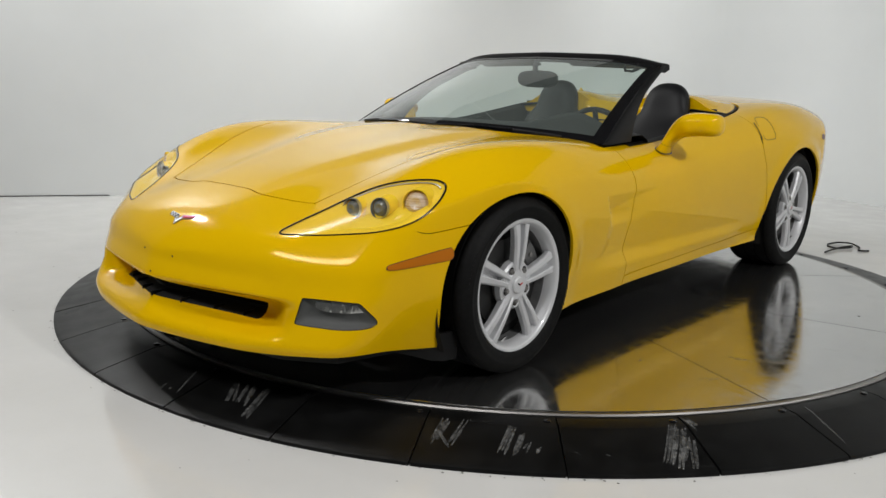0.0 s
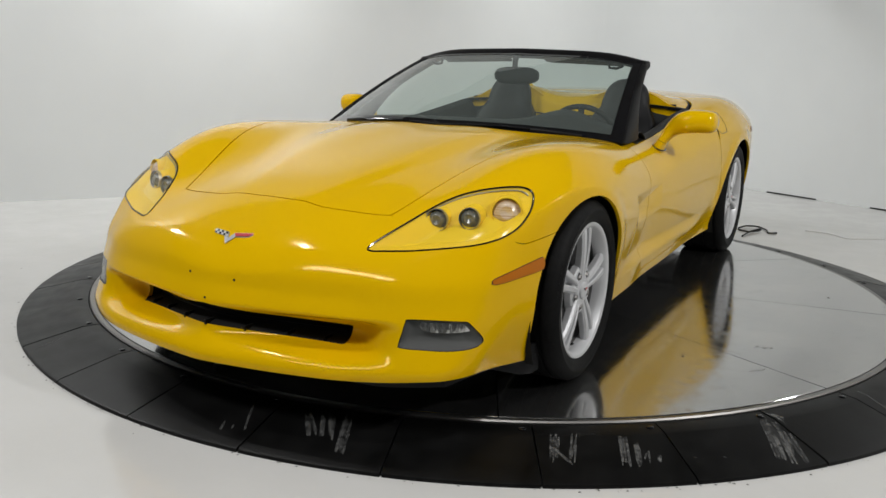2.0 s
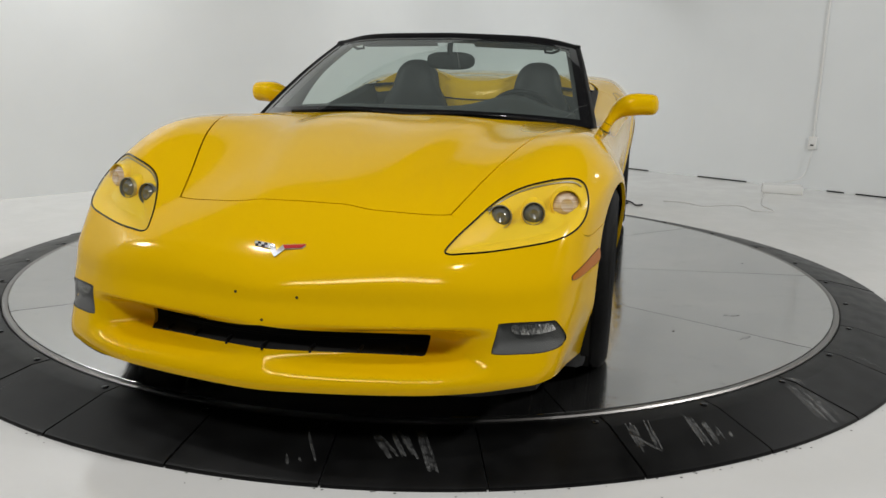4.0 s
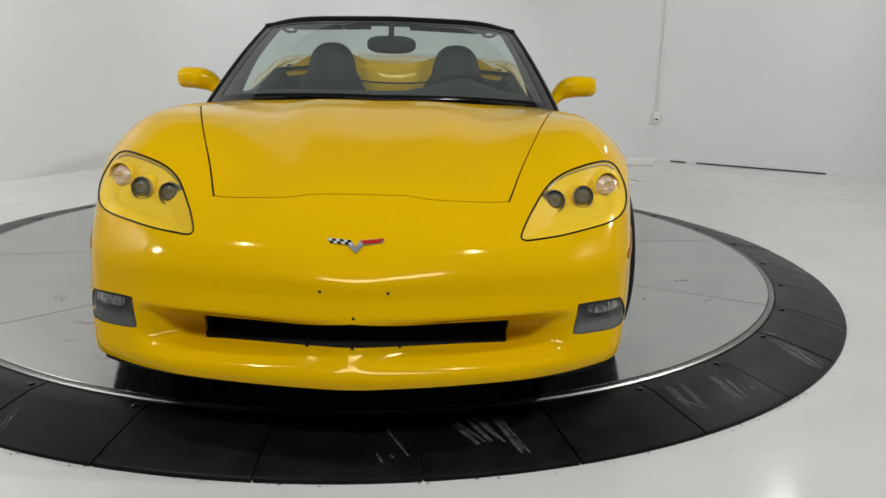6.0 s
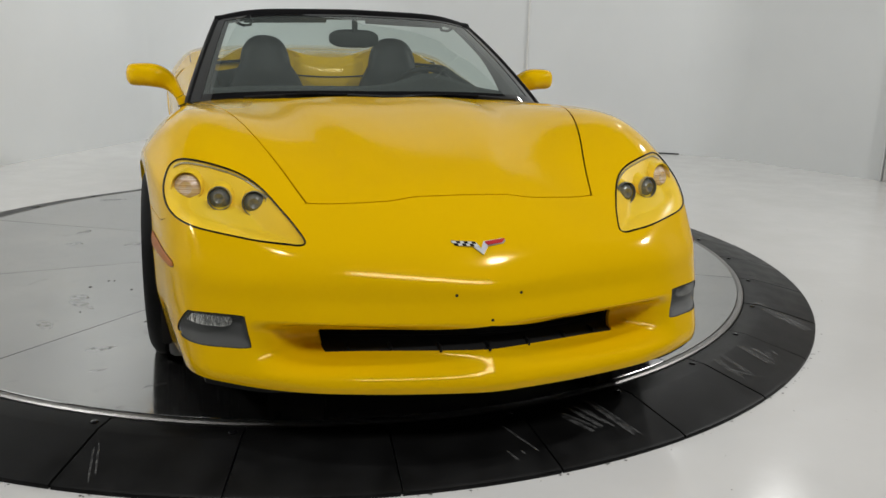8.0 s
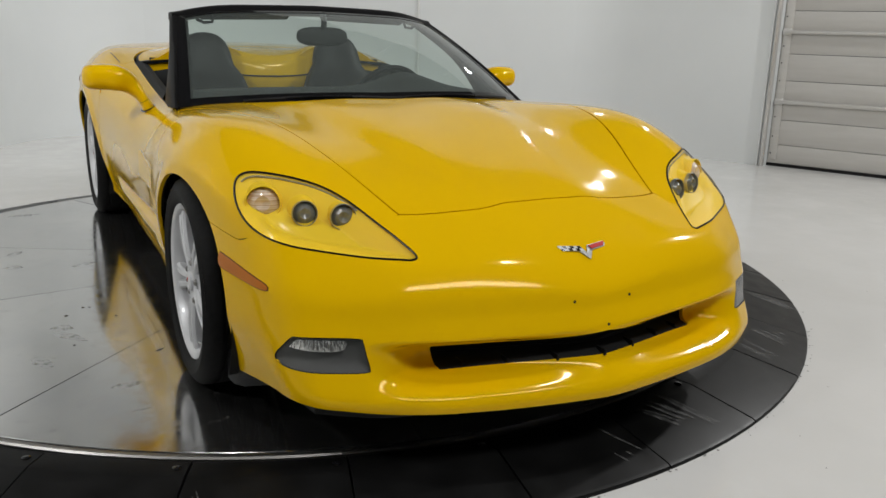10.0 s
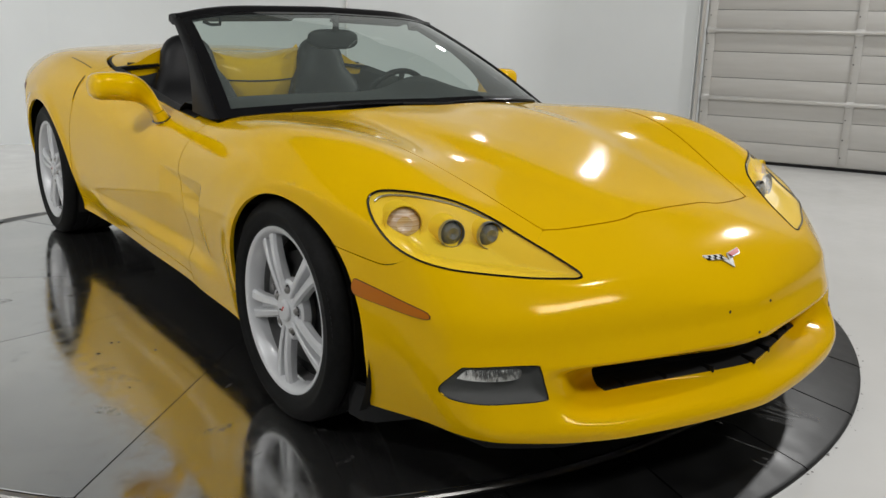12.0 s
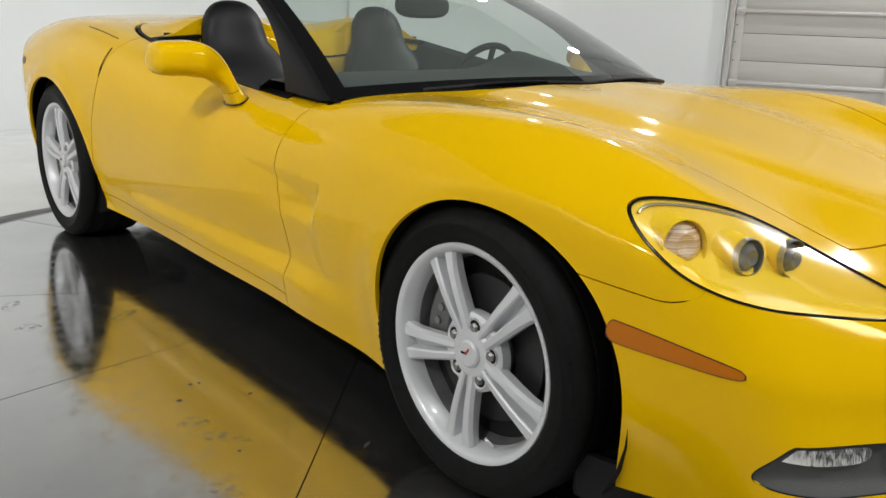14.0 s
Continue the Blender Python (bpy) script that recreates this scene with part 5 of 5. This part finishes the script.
# ---------------------------------------------------------------- door mirrors
def door_mirror(s):
    # centre line from the door up and out to the tip: breadth, length, height, half-height, half-depth
    knots = [(0.782, 1.195, 0.712, 0.030, 0.062), (0.803, 1.197, 0.752, 0.024, 0.054), (0.826, 1.202, 0.792, 0.025, 0.050), (0.862, 1.212, 0.834, 0.041, 0.060),
             (0.910, 1.212, 0.858, 0.052, 0.072), (0.960, 1.225, 0.863, 0.052, 0.074), (1.004, 1.237, 0.862, 0.050, 0.072), (1.030, 1.245, 0.861, 0.041, 0.058), (1.041, 1.250, 0.861, 0.020, 0.030)]
    lines = [Curve(range(9), [k[i] for k in knots]) for i in range(5)]
    def ring(t, grow=0.0):
        x, y, z, h, d = (float(c(t)) for c in lines)
        x1, z1 = float(lines[0](t + 0.05)), float(lines[2](t + 0.05))
        x0, z0 = float(lines[0](t - 0.05)), float(lines[2](t - 0.05))
        n = math.hypot(x1 - x0, z1 - z0)
        ux, uz = -(z1 - z0) / n, (x1 - x0) / n
        out = []
        for i in range(28):
            a = 2 * math.pi * i / 28
            c, q = math.copysign(abs(math.cos(a))**0.75, math.cos(a)), math.copysign(abs(math.sin(a))**0.8, math.sin(a))
            out.append((s * (x + ux * (h + grow) * q), y + (d + grow) * c * (0.8 if c > 0 else 1.0), z + uz * (h + grow) * q))
        return out
    head = part("side_mirror", loft([ring(t) for t in np.linspace(1.45, 8, 34)]), PAINT, car, "yellow door mirror on a short arm", angle=60)
    part("arm", loft([ring(t) for t in np.linspace(0.0, 1.40, 9)]), PAINT, head, angle=60)
    part("joint", loft([ring(t, -0.003) for t in (1.38, 1.47)]), GAP, head)
    foot = [ring(0.62, 0.0035)]
    part("base_gasket", tube(foot[0] + foot[0][:1], 0.003, 5), GLOSSBLACK, head)
    part("mirror_glass", loft([[(s * (0.945 + 0.080 * k * math.cos(a)), 1.306 - 0.002 * i, 0.855 + 0.042 * k * math.sin(a)) for a in (2 * math.pi * j / 24 for j in range(24))] for i, k in ((0, 1), (1, 0.02))]), CHROME, head)


for s in (1, -1):
    door_mirror(s)

# ---------------------------------------------------------------- cockpit
tub = part("cockpit_tub", box((1.36, 1.40, 0.03), (0, 1.42, 0.25), 0.004), SOFTBLACK, car, "dark cockpit floor")
part("back_wall", box((1.36, 0.03, 0.62), (0, 2.105, 0.56), 0.004), SOFTBLACK, tub)
for s in (1, -1):
    rings = []
    for y in np.linspace(0.72, 2.08, 16):
        w = float(COCKPIT(np.array(y)))
        zt = float(top_height(np.array([w]), np.array([y]))[0])
        rings.append([(s * (w + 0.012), y, zt - 0.010), (s * (w - 0.010), y, zt + 0.004), (s * (w - 0.045), y, zt - 0.012), (s * (w - 0.060), y, zt - 0.06), (s * (w - 0.085), y, zt - 0.20), (s * (w - 0.055), y, 0.26)])
    part("door_trim", loft(rings, closed=False), SOFTBLACK, tub, "black door trim")
console = part("console", box((0.22, 1.0, 0.30), (0, 1.42, 0.42), 0.03), SOFTBLACK, tub)

rings = []
for x in np.linspace(-0.74, 0.74, 41):
    binnacle = math.exp(-((x - 0.36) / 0.17)**2)
    side_drop = 0.02 * abs(x / 0.74)**4
    f0 = float(WB(min(abs(x), 0.765)))
    rings.append([(x, f0 + 0.02, 0.785 - side_drop), (x, f0 + 0.18, 0.806 - side_drop), (x, max(0.98, f0 + 0.28), 0.824 + 0.040 * binnacle - side_drop), (x, 1.08 + 0.04 * binnacle, 0.828 + 0.064 * binnacle - side_drop),
                  (x, 1.14 + 0.05 * binnacle, 0.802 + 0.062 * binnacle - side_drop), (x, 1.16 + 0.02 * binnacle, 0.72), (x, 1.15, 0.55), (x, 1.10, 0.40)])
dash = part("dashboard", loft(rings, closed=False), SOFTBLACK, car, "dark padded dashboard with an instrument hood", angle=60)
part("vent", box((0.30, 0.02, 0.012), (0.0, 0.72, 0.815), 0.003), BLACK, dash)

wheel_m = Matrix.Translation((0.375, 1.33, 0.735)) @ Matrix.Rotation(radians(-68), 4, "X")
rim_bm = bmesh.new()
loft([[((0.182 + 0.0135 * math.cos(b)) * math.cos(a), (0.182 + 0.0135 * math.cos(b)) * math.sin(a), 0.0135 * math.sin(b)) for b in (2 * math.pi * j / 10 for j in range(10))] for a in (2 * math.pi * i / 48 for i in range(49))], rim_bm, caps=False)
bmesh.ops.remove_doubles(rim_bm, verts=rim_bm.verts, dist=1e-5)
bmesh.ops.transform(rim_bm, matrix=wheel_m, verts=rim_bm.verts)
steering = part("steering_wheel", rim_bm, LEATHER, car, "black three-spoke steering wheel")
part("boss", box((0.15, 0.13, 0.05), (0, 0, -0.012), 0.02, m=wheel_m, segs=3), SOFTBLACK, steering)
for a in (200, 340, 270):
    c, s_ = math.cos(radians(a)), math.sin(radians(a))
    part("spoke", tube([wheel_m @ Vector((0.05 * c, 0.05 * s_, -0.01)), wheel_m @ Vector((0.175 * c, 0.175 * s_, 0))], 0.016, 8, flat=0.5), SOFTBLACK, steering)
part("column", tube([wheel_m @ Vector((0, 0, -0.02)), wheel_m @ Vector((0, 0, -0.20))], 0.035, 12), SOFTBLACK, steering)


AFT = 0.24


def seat(x0):
    rings = []
    for z, y, w, d in ((0.34, 1.66, 0.235, 0.075), (0.50, 1.69, 0.245, 0.085), (0.66, 1.725, 0.240, 0.085), (0.76, 1.745, 0.225, 0.075), (0.84, 1.765, 0.190, 0.066), (0.90, 1.782, 0.150, 0.062),
                       (0.95, 1.795, 0.140, 0.062), (0.985, 1.802, 0.130, 0.061), (1.015, 1.808, 0.113, 0.056), (1.036, 1.812, 0.092, 0.047), (1.050, 1.814, 0.068, 0.036), (1.058, 1.815, 0.042, 0.022), (1.061, 1.816, 0.012, 0.007)):
        ring = []
        for i in range(28):
            a = 2 * math.pi * i / 28
            c, s_ = math.cos(a), math.sin(a)
            wing = 0.028 * (abs(c)**3) * (s_ < 0.1) * (0.4 < z < 0.86)
            ring.append((x0 + 0.95 * w * math.copysign(abs(c)**0.75, c), y + AFT + d * math.copysign(abs(s_)**0.8, s_) - wing, z - 0.018 * (z > 0.5)))
        rings.append(ring)
    back_ = part("seat", loft(rings), LEATHER, car, "black leather bucket seat with a tall rounded headrest", angle=60)
    rings = []
    for y, w, z, d in ((1.18, 0.20, 0.36, 0.05), (1.24, 0.235, 0.385, 0.08), (1.40, 0.245, 0.39, 0.09), (1.56, 0.245, 0.38, 0.09), (1.66, 0.235, 0.37, 0.08)):
        rings.append([(x0 + w * math.copysign(abs(math.cos(a))**0.6, math.cos(a)), y + AFT, z + d * math.sin(a) + 0.03 * abs(math.cos(a))**4) for a in (2 * math.pi * i / 24 for i in range(24))])
    part("cushion", loft(rings), LEATHER, back_, angle=60)
    part("seam", tube([(x0 - 0.15, 1.665 + AFT, 0.62), (x0 - 0.12, 1.685 + AFT, 0.76), (x0, 1.70 + AFT, 0.81), (x0 + 0.12, 1.685 + AFT, 0.76), (x0 + 0.15, 1.665 + AFT, 0.62)], 0.003, 6), GAP, back_)


seat(0.365)
seat(-0.365)

# ---------------------------------------------------------------- underside
for s in (1, -1):
    for yc, zc, r in ((-0.03, 0.315, 0.362), (2.685, 0.345, 0.385)):
        pts = [[(s * x, yc + r * math.cos(a) * (1.0 if math.cos(a) > 0 else 1.02), zc + r * math.sin(a)) for x in (0.50, 0.70, 0.855)] for a in np.linspace(-0.5, math.pi + 0.5, 25)]
        liner = part("wheel_liner", loft(pts, closed=False), GAP, car, "black wheel arch liner")
        part("liner_wall", box((0.01, 0.70, 0.46), (s * 0.50, yc, 0.38), 0.002), GAP, liner)
part("underbody", box((1.50, 1.70, 0.05), (0, 1.33, 0.185), 0.01), GAP, car, "dark underside")
part("underbody", box((0.98, 4.0, 0.06), (0, 1.25, 0.20), 0.01), GAP, car, "dark underside")

# ---------------------------------------------------------------- wheels
def road_wheel(tyre_r, rim_r, width, hub_x):
    """A five-spoke wheel about its own axle; x points outwards from the car."""
    w = width / 2
    lip = rim_r
    rim_profile = [(w - 0.004, lip), (w + 0.002, lip - 0.003), (w + 0.002, lip - 0.010), (w - 0.006, lip - 0.020), (w - 0.045, lip - 0.032), (w - 0.09, lip - 0.040), (-w + 0.02, lip - 0.030),
                   (-w, lip - 0.012), (-w, lip), (-w + 0.02, lip - 0.012), (w - 0.09, lip - 0.028), (w - 0.03, lip - 0.016)]
    rim = part("wheel", lathe(rim_profile, 72, "x"), ALLOY, car, "silver five-spoke alloy wheel with a black tyre", angle=40)
    part("barrel", lathe([(w - 0.046, lip - 0.0335), (w - 0.09, lip - 0.0415), (-w + 0.02, lip - 0.0315), (-w + 0.022, lip - 0.0295), (w - 0.09, lip - 0.0395), (w - 0.046, lip - 0.0315)], 72, "x"), BARREL, rim, "inner barrel with its shade painted in dark grey", angle=40)
    tw = w + 0.005
    g = 0.008
    tyre_profile = [(w - 0.006, lip - 0.006), (w + 0.006, lip + 0.004), (tw + 0.004, lip + 0.020), (tw + 0.008, lip + 0.036), (tw + 0.0095, lip + 0.040), (tw + 0.008, lip + 0.044), (tw + 0.004, tyre_r - 0.026), (tw - 0.006, tyre_r - 0.010), (tw - 0.020, tyre_r - 0.002)]
    for k in range(4):
        xg = tw - 0.045 - k * (2 * tw - 0.09) / 3
        tyre_profile += [(xg + 0.006, tyre_r), (xg + 0.005, tyre_r - g), (xg - 0.005, tyre_r - g), (xg - 0.006, tyre_r)]
    tyre_profile += [(-tw + 0.020, tyre_r - 0.002), (-tw + 0.004, tyre_r - 0.014), (-tw - 0.006, lip + 0.03), (-w, lip)]
    tyre = part("tyre", lathe(tyre_profile, 96, "x"), RUBBER, rim, "black low-profile tyre", angle=50)
    for a0 in (62, 242):
        for k in range(9):
            a = radians(a0 + 3.0 * k)
            m = Matrix.Rotation(a, 4, "X") @ Matrix.Translation((tw + 0.0038, 0, lip + 0.052))
            part("sidewall_bar", box((0.0012, 0.009, 0.010 + 0.004 * (k % 2)), (-0.0012, 0, 0), 0.0003, m=m, segs=1), RUBBER, tyre)
    # twin-bar spokes
    face = hub_x
    def spoke_bm():
        rings = []
        R = lip - 0.012
        for t in (0.0, 0.12, 0.3, 0.5, 0.7, 0.86, 1.0):
            r = 0.048 + (R - 0.048) * t
            half = 0.023 + 0.020 * t + 0.012 * max(t - 0.8, 0) * 3
            slot = 0.0040 + 0.0115 * t
            ridge = face + 0.006 * math.sin(math.pi * t * 0.9) + (w - 0.014 - face) * t**2.2
            deepx = ridge - (0.004 + 0.032 * min(1, t / 0.18))
            deepx = deepx if t < 0.93 else ridge - 0.012
            back = ridge - 0.034 + 0.008 * t
            rings.append([(back, -half, r), (ridge - 0.010, -half - 0.001, r), (ridge - 0.002, -half + 0.005, r), (ridge, -slot - 0.004, r), (ridge - 0.003, -slot, r), (deepx, -slot * 0.8, r),
                          (deepx, slot * 0.8, r), (ridge - 0.003, slot, r), (ridge, slot + 0.004, r), (ridge - 0.002, half - 0.005, r), (ridge - 0.010, half + 0.001, r), (back, half, r)])
        return loft(rings)
    first = part("spoke", spoke_bm(), ALLOY, rim, angle=38)
    nut_m = Matrix.Translation((face - 0.010, 0, 0.0))
    nut = part("lug_nut", lathe([(-0.01, 0.0005), (-0.01, 0.0122), (0.012, 0.0118), (0.018, 0.007), (0.017, 0.0005)], 6, "x"), STEEL, rim, "steel lug nut", angle=20)
    well = part("nut_well", lathe([(-0.02, 0.0165), (-0.02, 0.0205), (0.006, 0.0200), (0.004, 0.0165)], 20, "x"), ALLOY, rim)
    dark = part("nut_recess", lathe([(-0.012, 0.001), (-0.012, 0.0170), (0.0025, 0.0170), (0.0035, 0.001)], 20, "x"), GAP, rim)
    for i in range(5):
        a = radians(72 * i)
        b = a + radians(36)
        objs = []
        if i == 0:
            objs = [(first, None), (nut, None), (well, None), (dark, None)]
        else:
            for o in (first, nut, well, dark):
                c = o.copy()
                scene.collection.objects.link(c)
                objs.append((c, None))
        objs[0][0].rotation_euler = (a, 0, 0)
        objs[1][0].location = (face - 0.016, -0.0602 * math.sin(b), 0.0602 * math.cos(b))
        objs[3][0].location = (face - 0.010, -0.0602 * math.sin(b), 0.0602 * math.cos(b))
        objs[2][0].location = (face - 0.010, -0.0602 * math.sin(b), 0.0602 * math.cos(b))
    part("hub", lathe([(face - 0.035, 0.001), (face - 0.035, 0.091), (face - 0.014, 0.088), (face - 0.008, 0.080), (face - 0.008, 0.060), (face - 0.002, 0.052), (face - 0.002, 0.001)], 48, "x"), ALLOY, rim, angle=30)
    cap = part("centre_cap", lathe([(face - 0.004, 0.001), (face - 0.004, 0.032), (face + 0.004, 0.031), (face + 0.0075, 0.026), (face + 0.009, 0.001)], 32, "x"), ALLOY, rim, "silver centre cap with a small emblem", angle=25)
    part("emblem", box((0.002, 0.018, 0.005), (face + 0.0095, 0.007, 0.002), 0.0006, m=Matrix.Rotation(radians(25), 4, "X"), segs=1), RED, rim)
    part("emblem", box((0.002, 0.018, 0.005), (face + 0.0095, -0.007, 0.002), 0.0006, m=Matrix.Rotation(radians(-25), 4, "X"), segs=1), GLOSSBLACK, rim)
    part("valve", tube([(w - 0.035, -0.04, -lip + 0.036), (w - 0.022, -0.038, -lip + 0.052), (w - 0.016, -0.036, -lip + 0.058)], 0.004, 6), CHROME, rim)
    part("brake_disc", lathe([(face - 0.072, 0.08), (face - 0.072, 0.163), (face - 0.055, 0.163), (face - 0.055, 0.08)], 64, "x"), BRAKE, rim, "grey steel brake disc", angle=30)
    part("disc_bell", lathe([(face - 0.10, 0.001), (face - 0.10, 0.082), (face - 0.045, 0.078), (face - 0.040, 0.001)], 40, "x"), CALIPER, rim)
    part("dust_shield", lathe([(face - 0.078, 0.06), (face - 0.078, lip - 0.039), (face - 0.070, lip - 0.039), (face - 0.070, 0.06)], 48, "x"), GAP, rim, angle=30)
    return rim


front = road_wheel(0.322, 0.243, 0.225, 0.102)
front.matrix_basis = pose(0.780, 0.0, 0.318, -4, 0, 0)
rear = road_wheel(0.337, 0.256, 0.265, 0.120)
rear.matrix_basis = pose(0.760, 2.685, 0.333, 40, 0, 0)
copy_thing(front, pose(-0.780, 0.0, 0.318, 0, 0, 180) @ pose(0, 0, 0, 29, 0, 0))
copy_thing(rear, pose(-0.760, 2.685, 0.333, 0, 0, 180) @ pose(0, 0, 0, 8, 0, 0))


def caliper(s, x0, yc, zc):
    """Brake caliper behind the spokes, on the axle's rear side; it does not turn with the wheel."""
    arc = []
    for a in np.linspace(radians(-2), radians(52), 9):
        arc.append([(s * x, yc + r * math.cos(a), zc + r * math.sin(a)) for x, r in ((x0 - 0.105, 0.110), (x0 - 0.105, 0.184), (x0 - 0.046, 0.186), (x0 - 0.036, 0.175), (x0 - 0.036, 0.115), (x0 - 0.046, 0.108))])
    body_ = part("brake_caliper", loft(arc), CALIPER, car, "grey cast brake caliper")
    for a in (10, 24, 38):
        q = (s * (x0 - 0.036), yc + 0.146 * math.cos(radians(a)), zc + 0.146 * math.sin(radians(a)))
        part("bolt", lathe([(-0.004 * s, 0.0005), (-0.004 * s, 0.011), (0.004 * s, 0.009), (0.004 * s, 0.0005)], 10, "x"), STEEL, body_).location = q


for s in (1, -1):
    caliper(s, 0.780 + 0.102, 0.0, 0.318)
    caliper(s, 0.760 + 0.120, 2.685, 0.333)
